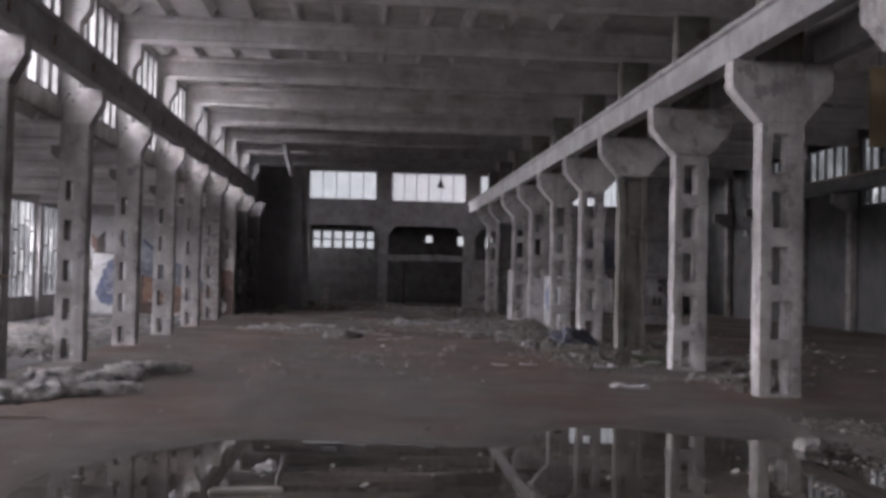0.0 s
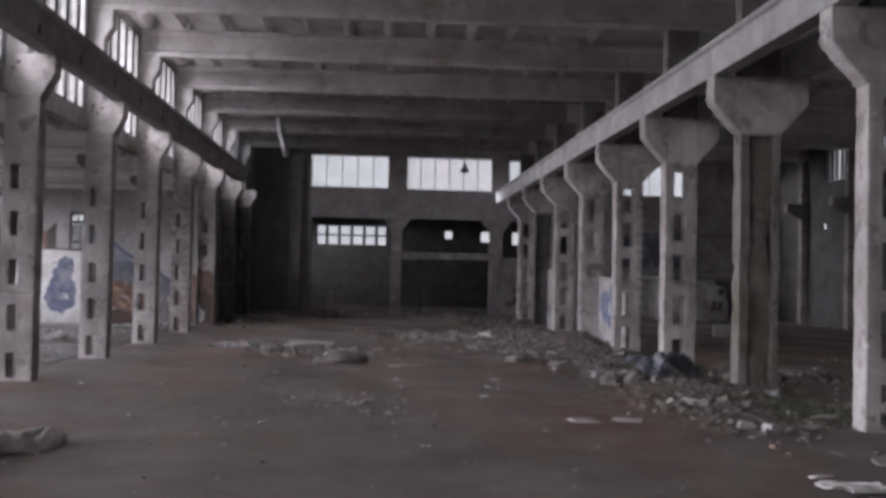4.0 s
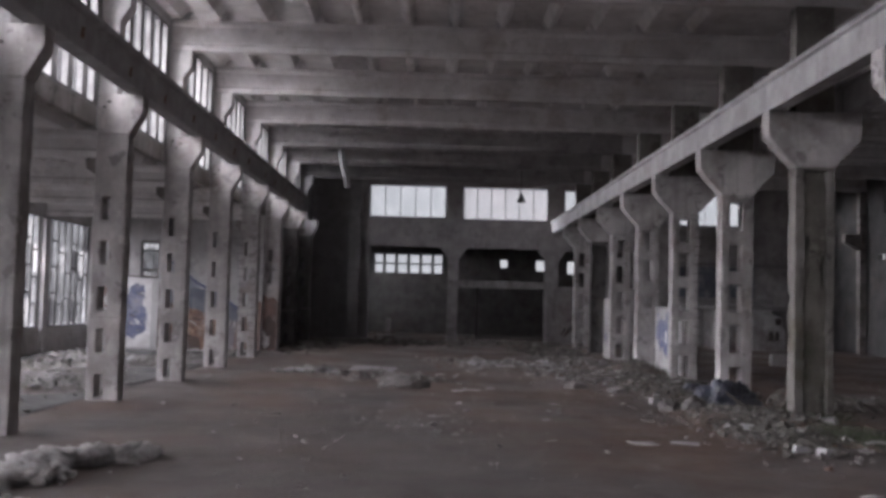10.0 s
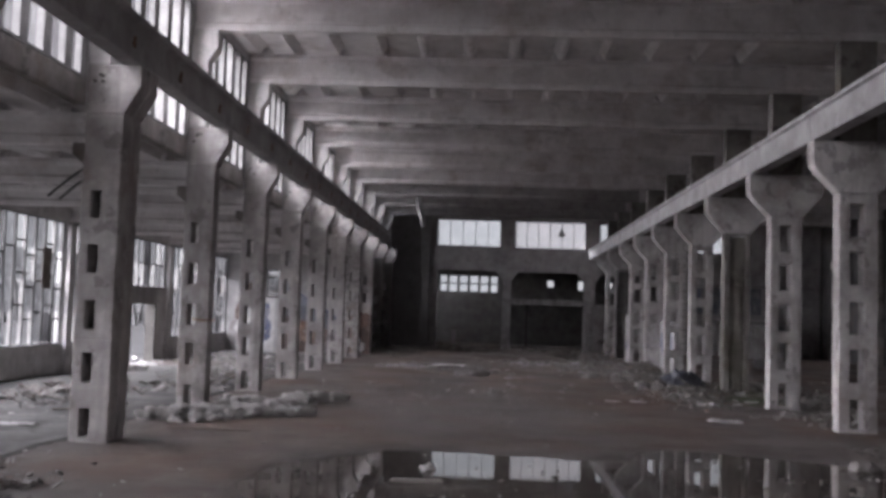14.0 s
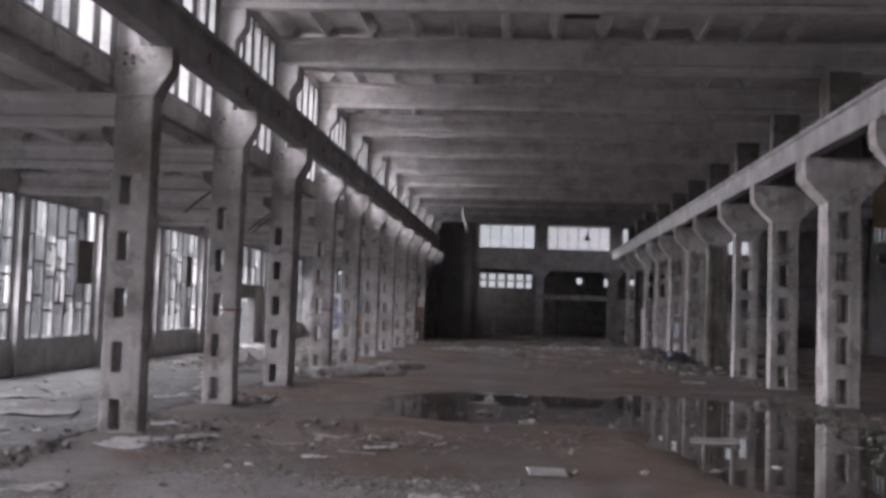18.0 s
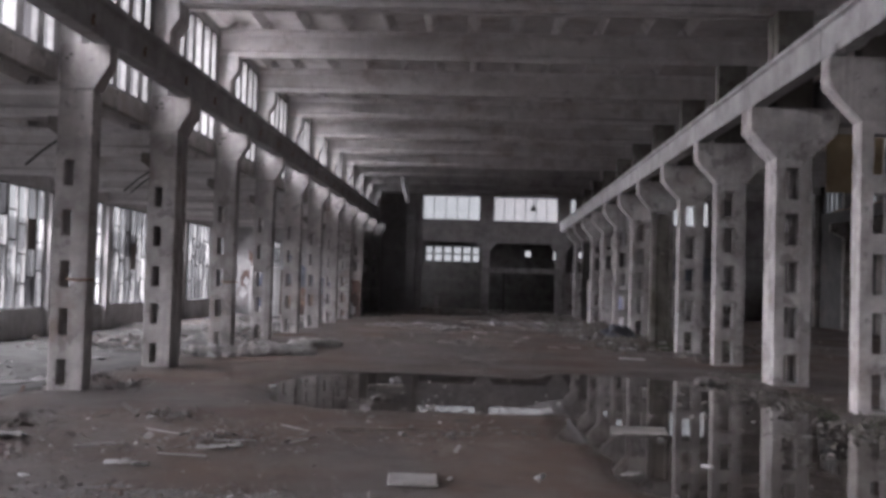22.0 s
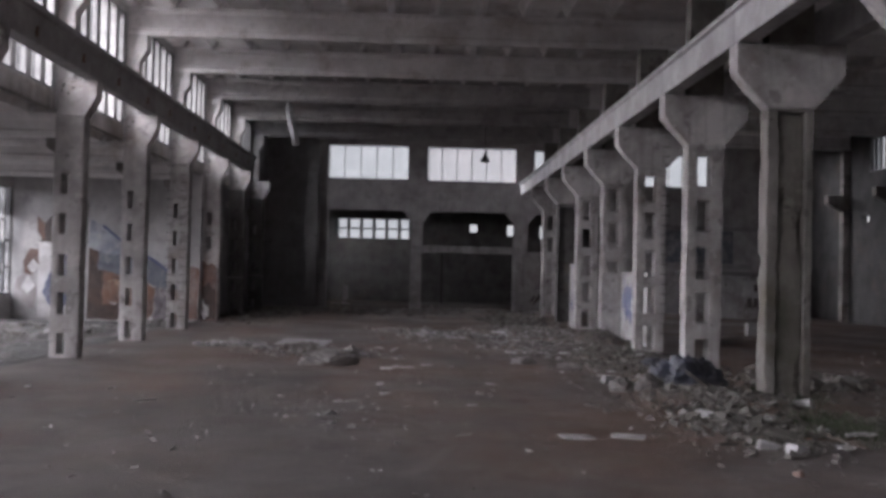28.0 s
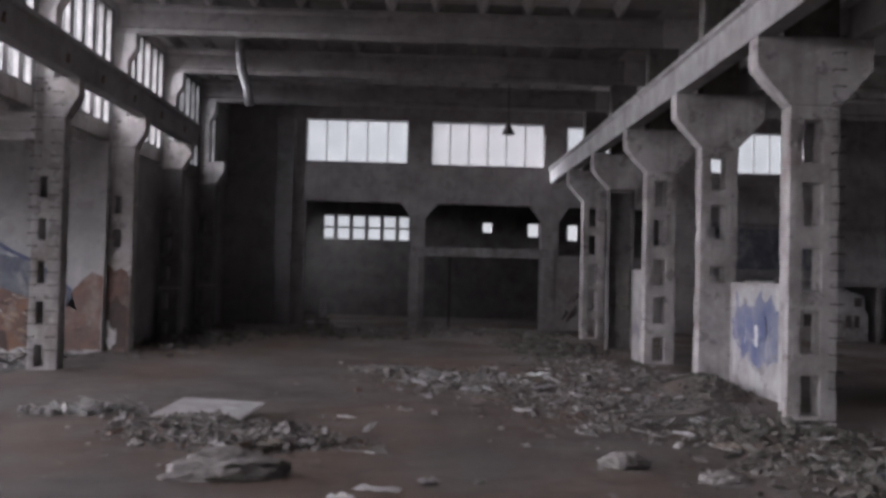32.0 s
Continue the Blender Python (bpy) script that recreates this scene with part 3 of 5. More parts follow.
# roof beams
def i_beam(length, h):
    out = [(-0.15, 0), (0.15, 0), (0.15, 0.16), (0.06, 0.24), (0.06, h - 0.2), (0.16, h - 0.12), (0.16, h), (-0.16, h), (-0.16, h - 0.12), (-0.06, h - 0.2), (-0.06, 0.24), (-0.15, 0.16)]
    return Shape().prism(out, 0, length, "x")


beam_main = i_beam(9.11 + 8.05, 0.94).mesh("roof_beam", RIB, bevel=0.012)
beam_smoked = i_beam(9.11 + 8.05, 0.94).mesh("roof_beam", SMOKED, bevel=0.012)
beam_east = i_beam(XR - 9.12, 0.94).mesh("roof_beam", ROOF, bevel=0.012)
beam_aisle = i_beam(-8.05 - XO, 0.66).mesh("aisle_beam", ROOF, bevel=0.012)
for y in [v for line in LINES for v in ((line - 0.24, line + 0.26) if line == 15.07 else (line,))]:
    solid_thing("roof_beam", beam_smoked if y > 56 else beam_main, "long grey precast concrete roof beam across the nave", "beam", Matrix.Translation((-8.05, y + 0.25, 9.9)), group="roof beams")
    solid_thing("roof_beam", beam_east, "long grey precast concrete roof beam of the dark second nave", "beam", Matrix.Translation((9.12, y + 0.25, 9.9)), group="roof beams east")
    if y < 57:
        solid_thing("aisle_beam", beam_aisle, "grey concrete beam across the side aisle", "beam", Matrix.Translation((XO, y + 0.25, 5.74)), group="aisle beams")

# ---------------------------------------------------------------- columns
def weather(me, cell=0.22, chip=0.05, seed=0.0):
    """Breaks up straight edges: knocked-off corners, uneven faces."""
    bm = bmesh.new()
    bm.from_mesh(me)
    for _ in range(5):
        long = [e for e in bm.edges if e.calc_length() > cell]
        if not long:
            break
        bmesh.ops.subdivide_edges(bm, edges=long, cuts=1, use_grid_fill=True)
    bm.normal_update()
    moves = []
    for v in bm.verts:
        sharp = any(len(e.link_faces) == 2 and e.calc_face_angle(0) > 0.3 for e in v.link_edges)
        p = v.co + Vector((seed * 3.7, seed, 0))
        d = 0.006 * nz(*(p * 2.3))
        if sharp:
            d -= chip * max(0.0, fbm(*(p * 1.9)) - 0.12) + chip * 0.3 * max(0.0, nz(*(p * 6.0)))
        moves.append((v, v.normal * d))
    for v, d in moves:
        v.co += d
    bm.to_mesh(me)
    bm.free()
    me.update()
    return me


def shaft(h, a, b, holes, top):
    ws = sorted({-0.3, top, *(v for o in holes for v in o)})
    solid = lambda u, w: not (a < u < b and any(lo < w < hi for lo, hi in holes))
    return Shape().cells([-h, a, b, h], ws, solid, 0.0, 0.48)


MID_HOLES = [(0.08, 0.82), (1.24, 2.06), (2.44, 3.26), (3.68, 4.5), (4.9, 5.72)]
mid_shafts = [weather(shaft(0.485, -0.2, 0.15, MID_HOLES, 5.98).mesh("shaft", COLUMN, bevel=0.02), seed=i) for i in range(4)]
gutted = weather(shaft(0.485, -0.24, 0.3, [(-0.2, 5.9)], 5.98).mesh("shaft", MOSSY_SHADED, bevel=0.02), chip=0.08, seed=7)
DARKMOSS = concrete("dark_moss_core", (0.18, 0.167, 0.149), (0.09, 0.084, 0.072), stain=(0.05, 0.055, 0.03), amount=0.7, streak=0.8, chips=0.7)
infill_mesh = weather(Shape().box(-0.235, 0.295, 0.07, 0.42, -0.2, 5.88).mesh("mossy_infill", DARKMOSS, bevel=0.02), cell=0.16, chip=0.12, seed=5)
filled = weather(shaft(0.485, -0.2, 0.15, [(2.55, 2.95), (3.68, 4.5), (4.9, 5.72)], 5.98).mesh("shaft", COLUMN, bevel=0.02), chip=0.08, seed=9)
charred = weather(shaft(0.485, -0.43, 0.42, [(-0.2, 5.9)], 5.98).mesh("shaft", CHARRED, bevel=0.02), chip=0.08, seed=11)
charred_core = weather(Shape().box(-0.425, 0.415, 0.24, 0.42, -0.2, 5.88).mesh("charred_infill", CHARRED, bevel=0.02), cell=0.16, chip=0.12, seed=6)
mid_head = Shape().prism([(-0.485, 5.98), (0.485, 5.98), (1.15, 6.68), (1.15, 7.32), (-1.15, 7.32), (-1.15, 6.68)], 0, 0.48).mesh("corbel_head", COLUMN, bevel=0.025)
weather(mid_head)
# Stained tone doubles as painted shade on the front faces turned from the windows.
mid_upper = Shape().box(-0.47, 0.47, 0.02, 0.46, 7.32, 9.9).mesh("upper_shaft", MOSSY_SHADED, bevel=0.02)
LEFT_HOLES = [(0.08, 0.62), (1.12, 1.68), (2.14, 2.68), (3.21, 3.75), (4.27, 4.8)]
left_shafts = [weather(shaft(0.38, -0.18, 0.01, LEFT_HOLES, 6.3).mesh("shaft", COLUMN, bevel=0.02), chip=0.06, seed=20 + i) for i in range(4)]
left_charred = weather(shaft(0.38, -0.18, 0.01, LEFT_HOLES, 6.3).mesh("shaft", CHARRED, bevel=0.02), chip=0.06, seed=25)
left_filled = weather(shaft(0.38, -0.18, 0.01, [(3.21, 3.75), (4.27, 4.8)], 6.3).mesh("shaft", COLUMN, bevel=0.02), chip=0.06, seed=26)
left_head = Shape().prism([(-0.38, 6.3), (0.38, 6.3), (0.70, 6.86), (0.70, 7.28), (-0.38, 7.28)], 0, 0.48).mesh("corbel_head", COLUMN, bevel=0.025)
left_upper = Shape().prism([(-0.38, 7.28), (0.06, 7.28), (0.06, 9.05), (0.3, 9.4), (0.3, 9.9), (-0.38, 9.9)], 0.02, 0.46).mesh("upper_shaft", PALE_UPPER, bevel=0.02)
weather(left_head)
joint_mesh = Shape().box(-0.392, 0.392, -0.014, 0.494, 0, 0.035).mesh("pour_joint", COLUMN, bevel=0.01)
bolt_mesh = Shape().tube([(0, 0.01, 0), (0, -0.035, 0), (0, -0.05, 0)], [0.032, 0.032, 0.02], 8).mesh("bolt", STEEL)
bar_mesh = Shape().tube([(-0.1, 0.2, 0), (-0.06, -0.06, 0.0), (0.2, -0.08, -0.02), (0.5, -0.02, 0.0)], 0.03, 6).mesh("bracket_bar", RUST)
brace_mesh = Shape().tube([(-0.37, 0.1, 5.25), (-0.7, 0.08, 5.0), (-1.05, 0.05, 4.68)], 0.025, 6).mesh("bent_bracket", STEEL)
stub_mesh = Shape().box(-0.64, -0.382, -0.002, 0.502, 6.42, 10.55).mesh("wall_stub", PALE_UPPER, bevel=0.01)
seat_mesh = Shape().prism([(-0.62, 5.5), (-0.38, 5.32), (-0.38, 5.735), (-0.62, 5.735)], 0.04, 0.44).mesh("beam_seat", SILL, bevel=0.015)
plate = Shape().box(-0.04, 0.04, -0.015, 0.0, -0.025, 0.025).mesh("bolt_plate", STEEL)
rung_mesh = Shape().tube([(0, 0.1, 0), (0, -0.12, 0), (0.22, -0.12, 0), (0.22, 0.1, 0)], 0.012, 6).mesh("climbing_rung", STEEL)

# at the expansion joint two columns stand back to back
JOINT = 15.07
ROWS = [(k, y) for k, line in enumerate(LINES) for y in ((line - 0.5, line + 0.01) if line == JOINT else (line,))]
for k, y in ROWS:
    c = thing("concrete_column", (XM, 4.45 if k == 5 else y, 0), "grey ladder-like concrete column with a two-sided corbel head", "column", "middle columns")
    body = part("shaft", gutted if k == 10 else charred if k == 15 else filled if k == 13 else mid_shafts[k % 4], c)
    if k == 10:
        part("mossy_infill", infill_mesh, c, "dark mossy broken core")
    if k == 15:
        part("charred_infill", charred_core, c, "charred black broken core")
        for z0, z1 in ((1.42, 2.0), (2.36, 3.02)):
            part("rung_stump", Shape().box(-0.12, 0.36, 0.13, 0.3, z0, z1).mesh("rung_stump", MOSSY_SHADED, bevel=0.03), c, "pale stump of a broken rung")
    part("corbel_head", mid_head, c)
    part("upper_shaft", mid_upper, c)
    if k == 12:
        for i in range(22):
            part("climbing_rung", rung_mesh, body, at=(0.33, 0, 0.6 + 0.32 * i))
    c = thing("concrete_column", (XL, y, 0), "pale stained concrete column with a row of slots and a one-sided corbel", "column", "aisle columns")
    body = part("shaft", left_filled if k == 14 else left_charred if k > 14 else left_shafts[k % 4], c)
    head = part("corbel_head", left_head, c)
    part("upper_shaft", left_upper, c, "pale upper shaft")
    part("wall_stub", stub_mesh, c)
    part("beam_seat", seat_mesh, c, "dark stained beam seat")
    for i in range(1 + k % 3):
        part("bolt_plate", plate, head, at=(-0.1 + 0.22 * nz(k * 1.7, i * 2.3), 0, 7.08 + 0.13 * nz(k * 2.1, i * 1.3 + 5)))
    part("pour_joint", joint_mesh, body, at=(0, 0, 1.87 + 0.06 * (k % 3)))
    for i in range(1 + k % 2):
        part("bolt", bolt_mesh, head, at=(-0.22 + 0.16 * i + 0.05 * nz(k, i), 0, 6.95 + 0.14 * nz(k * 1.3, i * 2.7)))
    if k in (6, 8):
        part("bracket_bar", bar_mesh, body, "rusty bar stub", at=(0.05, 0, 2.3))
    if k in (6, 7):
        part("bent_bracket", brace_mesh, c, "dark bent steel bar")
    if k == 13:
        for i in range(22):
            part("climbing_rung", rung_mesh, body, at=(0.1, 0, 0.5 + 0.32 * i))
            part("climbing_rung", rung_mesh, body, at=(-0.42, 0, 0.5 + 0.32 * i))
# columns along the far side of the second nave
east_shaft = Shape().box(0.0, 0.4, 0, 0.48, -0.3, 7.3).mesh("shaft", SILL, bevel=0.02)
east_head = Shape().prism([(-0.9, 6.8), (-0.002, 6.35), (-0.002, 7.3), (-0.9, 7.3)], 0, 0.48).mesh("corbel_head", SILL, bevel=0.02)
east_upper = Shape().box(0.0, 0.4, 0.02, 0.46, 7.3, 9.9).mesh("upper_shaft", SILL, bevel=0.02)
for y in LINES:
    c = thing("concrete_column", (25.9, y, 0), "dark grey concrete column against the far panel wall", "column", "far columns")
    part("shaft", east_shaft, c)
    part("corbel_head", east_head, c)
    part("upper_shaft", east_upper, c)

# ---------------------------------------------------------------- crane beams
def crane_mesh(h, top):
    out = [(-0.2, 0), (0.2, 0), (0.2, h), (0.3, h + 0.03), (0.3, top), (-0.3, top), (-0.3, h + 0.03), (-0.2, h)]
    return Shape().prism(out, 0.0, 5.975)


crane_r = crane_mesh(0.64, 0.78).mesh("beam_body", BEAM, bevel=0.015)
# Far beams: same mesh in the darkened wall colour, standing for their shade.
crane_shaded = crane_mesh(0.64, 0.78).mesh("beam_body", EAST, bevel=0.015)
crane_l = crane_mesh(0.66, 0.84).mesh("beam_body", BEAM, bevel=0.015)
rail_mesh = Shape().prism([(-0.06, 0), (0.06, 0), (0.06, 0.02), (0.015, 0.03), (0.015, 0.09), (0.035, 0.1), (0.035, 0.13), (-0.035, 0.13), (-0.035, 0.1), (-0.015, 0.09), (-0.015, 0.03), (-0.06, 0.02)], 0, 5.975).mesh("crane_rail", RUST)
clamp_mesh = Shape().box(-0.02, 0.03, -0.07, 0.07, -0.06, 0.06).box(-0.02, 0.05, -0.02, 0.02, 0.06, 0.16).mesh("rail_clamp", RUST, bevel=0.008)


def broken_beam(x, y, z, me, who):
    """A beam cut short: the north end of the aisle row, the south end of the middle row."""
    a, b = (0.0, 0.9) if who == "aisle" else (1.52, 5.975)
    h, top = (0.66, 0.84) if who == "aisle" else (0.64, 0.78)
    out = [(-0.2, 0), (0.2, 0), (0.2, h), (0.3, h + 0.03), (0.3, top), (-0.3, top), (-0.3, h + 0.03), (-0.2, h)]
    c = thing("crane_beam", (x, y + 0.26, z), "grey concrete crane runway beam with a broken free end", "beam", who + " crane beams")
    body = weather(Shape().prism(out, a, b).mesh("beam_body", BEAM, bevel=0.015), chip=0.12, seed=3)
    part("beam_body", body, c)


for y in GRID:
    for x, me, z, top, who in ((8.17, crane_r, 7.32, 0.78, "middle"), (10.05, crane_r, 7.32, 0.78, "second"), (-7.17, crane_l, 7.28, 0.84, "aisle"), (25.2, crane_shaded, 7.3, 0.78, "far")):
        if (who == "aisle" and y > 68) or (who == "far" and y > 56) or (who == "middle" and y < 0):
            continue
        if (who == "aisle" and y > 62) or (who == "middle" and y < 4):
            broken_beam(x, y, z, me, who)
            continue
        c = thing("crane_beam", (x, y + 0.26, z), "grey concrete crane runway beam resting on column corbels", "beam", who + " crane beams")
        web = part("beam_body", me, c)
        part("crane_rail", rail_mesh, c, "rusty crane rail", at=(0, 0, top))
        if who == "aisle":
            for q in (1.45 + 0.9 * nz(y * 0.7, 1), 4.6 + 0.9 * nz(y * 0.7, 2))[: 1 + int(y) % 2]:
                part("rail_clamp", clamp_mesh, web, "dark steel clamp", at=(0.2, q, 0.25 + 0.1 * nz(y, q)))

# ---------------------------------------------------------------- windows
rng = random.Random(5)
count = [0]


def window(axis, at, u0, u1, z0, z1, n, rows, mat, label, bar=0.07, depth=0.2, gone=0.2, alt=None, shade=False, dull=0.2, bead=0.02, stagger=0.0):
    """A bank of upright lights: frame rails, bars and single panes, some of them lost."""
    count[0] += 1
    w, h = u1 - u0, z1 - z0
    ob = thing("window_%d" % count[0], (at, u0, z0) if axis == "x" else (u0, at, z0), label, "window", kind="structure")
    turn = pose(0, 0, 0, 0, 0, 90) if axis == "x" else Matrix()
    rail = Shape().box(0, w, -depth / 2, depth / 2, 0, 0.07).mesh("frame_rail", MULLION, bevel=0.008)
    part("frame_rail", rail, ob, m=turn)
    part("frame_rail", rail, ob, m=turn @ Matrix.Translation((0, 0, h - 0.07)))
    step, dz = w / n, (h - 0.14) / rows
    bar_me = Shape().box(-bar / 2, bar / 2, -depth / 2, depth / 2, 0.07, h - 0.07).mesh("mullion", MULLION, bevel=0.008)
    for i in range(n + 1):
        x = min(max(i * step, bar / 2), w - bar / 2)
        part("mullion", bar_me, ob, m=turn @ Matrix.Translation((x, 0, 0)))
    trans = Shape().box(bar / 2, step - bar / 2, -0.025, 0.025, -bead, bead).mesh("transom", STEEL)
    pane = Shape().box(bar / 2, step - bar / 2, -0.004, 0.004, 0.02, dz - 0.02).mesh("pane", mat)
    pane2 = Shape().box(bar / 2, step - bar / 2, -0.004, 0.004, 0.02, dz - 0.02).mesh("pane", alt or mat)
    shard = Shape().prism([(bar / 2, 0.02), (step * 0.7, 0.02), (step * 0.45, dz * 0.3), (step * 0.25, dz * 0.22), (bar / 2, dz * 0.6)], -0.004, 0.004).mesh("pane", mat)
    for i in range(n):
        slip = stagger * ((i * 7 + count[0]) % 3 - 1) / 2  # glazing rails don't line up from light to light
        for j in range(rows):
            q = rng.random()
            if j and q > gone * 0.5:
                part("transom", trans, ob, m=turn @ Matrix.Translation((i * step, 0, 0.07 + j * dz + slip)))
            q = rng.random()
            if q < gone * 0.6:
                continue
            me = shard if q < gone else (pane2 if q > 1 - dull else pane)
            p = part("pane", me, ob, m=turn @ Matrix.Translation((i * step, 0.01, 0.07 + j * dz)))
            p.visible_shadow = shade
    return ob


for y in LINES:  # clerestory over the aisle roof
    end = y + 3.4 if y > 68 else 14.56 if 8 < y < 10 else y + 5.99
    if y > 62:
        window("x", -8.18, y + 0.5, end, 6.95, 10.55, 6 if y < 68 else 3, 1, VEILED, "tall clerestory window with pale opaque panes", bar=0.3, depth=0.24, gone=0.0, alt=VEILED, shade=True)
    else:
        window("x", -8.18, y + 0.5, end, 6.95, 10.55, 6, 1, VEILED, "tall dusty clerestory window with upright bars, panes missing", bar=0.32, depth=0.26, gone=0.42, alt=GRIMY, dull=0.2)
solid_thing("wall_clerestory_end", Shape().box(-8.30, -8.07, 72.48, Y1, 6.95, 10.549).mesh("wall_clerestory_end", SOOT, bevel=0.01), "sooty concrete wall beside the last high window", "wall", kind="structure")
wire = Shape().tube([(0.14, 1.2, 0.3), (0.14, 2.5, 1.75), (0.14, 3.9, 3.2)], 0.012, 5).mesh("brace_wire", STEEL)
for y in LINES[4:12:2]:
    solid_thing("brace_wire", wire, "thin dark wire strung across a high window", "wire", Matrix.Translation((-8.18, y + 0.5, 6.95)), group="brace wires")
# Southernmost aisle openings, out of view, stay unglazed to let daylight in.
for y in GRID[3:-2]:  # outer wall of the aisle
    if abs(y - 39.07) < 0.1:
        window("x", XO - 0.15, y + 0.5, y + 5.95, 3.45, 5.72, 7, 2, FOGGED, "broken window bank above an open doorway", bar=0.1, depth=0.13, gone=0.3, alt=GRIMY, shade=True, bead=0.034)
    else:
        window("x", XO - 0.15, y + 0.5, y + 5.95, 1.03, 5.72, 7, 4, FOGGED, "tall broken window bank above a concrete parapet", bar=0.1, depth=0.13, gone=0.26 if y < 50 else 0.15, alt=GRIMY, shade=True, dull=0.07 if y < 50 else 0.13, bead=0.034, stagger=0.5)
for y in [v for v in GRID if v < 50]:
    window("x", XR + 0.15, y + 0.7, y + 5.8, 6.65, 10.3, 6, 2, CLEAR, "high band of dusty window panes", bar=0.09, depth=0.16, gone=0.2, alt=GRIMY)
for a, c in ((52.0, 57.3), (57.9, 62.6), (63.9, 66.9)):
    window("x", XR + 0.15, a, c, 8.4, 10.3, 5, 1, CLEAR, "high dusty window near the end wall", bar=0.09, depth=0.16, gone=0.1, alt=GRIMY)
for i, (a, c, lo, hi) in enumerate(BACKW):
    window("y", Y1 + 0.2, a, c, lo, hi, 6 if i else 5, 1, (MILKY, STREAKY, MILKY, MILKY)[i], ("bright milky", "grimy grey", "bright milky", "bright milky")[i] + " high window with upright bars in the end wall", bar=0.05, depth=0.07, gone=0.0 if i < 3 else 0.15)
window("y", 89.15, -4.8, 1.05, 4.76, 6.34, 6, 2, MILKY, "row of small square panes in the dark annex wall", bar=0.24, depth=0.12, gone=0.0, bead=0.06)

# pale piers on the aisle's outer wall
pier_mesh = Shape().box(0, 0.16, -0.25, 0.25, 0, 5.73).mesh("wall_pier", PARAPET, bevel=0.02)
for y in GRID[:-2]:
    solid_thing("wall_pier", pier_mesh, "pale concrete pier between two window banks", "pier", Matrix.Translation((XO + 0.004, y + 0.22, -0.12)), group="aisle piers")

# ---------------------------------------------------------------- end wall portal
c = thing("portal_frame", (0, Y1 - 0.02, 0), "pale concrete lintel and haunched posts of a wide portal", "portal")
part("lintel", Shape().box(1.15, 8.25, -0.22, 0.0, 3.56, 4.02).mesh("lintel", PANEL, bevel=0.02), c, "pale concrete lintel")
part("post", Shape().box(1.05, 1.6, -0.12, 0.0, -0.2, 3.555).mesh("post", PANEL, bevel=0.02), c)
part("post", Shape().box(7.75, 8.3, -0.12, 0.0, -0.2, 3.555).mesh("post", PANEL, bevel=0.02), c)
for x, s in ((1.8, 1), (7.6, -1), (8.5, 1), (1.1, -1)):
    o = [(x, 5.45), (x + s * 0.55, 6.19), (x, 6.19)]
    part("haunch", Shape().prism(o if s > 0 else o[::-1], 0.0, 0.3).mesh("haunch", BACK), c)
part("thin_post", Shape().box(3.0, 3.16, 0.05, 0.2, -0.2, 3.555).mesh("thin_post", STEEL), c, "dark steel post")
# dark pilaster and duct on the sooty side
solid_thing("sooty_pilaster", Shape().box(-5.6, -4.75, Y1 - 0.45, Y1 - 0.05, -0.2, 10.2).mesh("sooty_pilaster", SOOT, bevel=0.02), "soot-black concrete pilaster on the end wall", "pilaster", kind="structure")
arc = [(-4.95, 61.0, 11.28), (-4.9, 61.0, 10.3), (-4.8, 61.0, 9.6), (-4.6, 61.0, 9.0), (-4.5, 61.0, 8.4)]
solid_thing("hanging_duct", Shape().tube(arc, 0.16, 14).mesh("hanging_duct", GALV, smooth=True), "bent galvanised vent duct hanging under the roof", "duct")
# Dark panel under the slab, its colour standing for the darkness of a hole.
solid_thing("roof_hole_panel", Shape().box(0.7, 1.78, 12.45, 13.65, 11.12, 11.155).mesh("roof_hole_panel", DARKPAINT, bevel=0.006), "dark panel standing for a hole between two roof ribs", "hatch")
c = thing("pendant_lamp", (5.04, 66.2, 8.38), "dark bell-shaped factory pendant lamp on a rod", "lamp")
part("shade", Shape().tube([(0, 0, 0), (0, 0, 0.08), (0, 0, 0.3), (0, 0, 0.42), (0, 0, 0.55)], [0.27, 0.25, 0.13, 0.08, 0.06], 14).mesh("shade", STEEL, smooth=True), c)
part("rod", Shape().tube([(0, 0, 0.55), (0, 0, 2.9)], 0.02, 6).mesh("rod", STEEL), c)

# ---------------------------------------------------------------- graffiti
def paint(name, outline, axis, at, mat, parent, wob=0.05, n=6):
    """A painted patch a few millimetres proud of its wall, with a ragged edge."""
    pts = []
    for (x0, z0), (x1, z1) in zip(outline, outline[1:] + outline[:1]):
        for i in range(n):
            t = i / n
            x, z = x0 + (x1 - x0) * t, z0 + (z1 - z0) * t
            pts.append((x + wob * fbm(x * 3, z * 3, 1), z + wob * fbm(x * 3, z * 3, 7)))
    return part(name, Shape().prism(pts, at[0], at[1], axis).mesh(name, mat), parent)


c = thing("wall_mural", (0, 56.9, 0), "faded spray-painted mural of white panel, blue lettering cloud and mountain", "graffiti")
paint("rose_lobe", [(-15.25, 4.52), (-14.93, 4.17), (-14.86, 3.42), (-15.0, 3.42), (-15.2, 3.8)], "y", (-0.008, 0.0), ROSE, c, 0.03)
paint("dark_lobe", [(-14.92, 4.15), (-14.47, 4.63), (-14.44, 3.42), (-14.85, 3.42)], "y", (-0.012, 0.0), DARKPAINT, c, 0.03)
paint("white_panel", [(-15.15, 0.0), (-13.3, 0.0), (-13.3, 3.3), (-15.13, 3.36)], "y", (-0.006, 0.0), WHITE, c, 0.02)
part("ledge", Shape().box(-15.1, -13.0, -0.03, -0.007, 3.34, 3.41).mesh("ledge", DARKPAINT), c, "thin dark ledge")
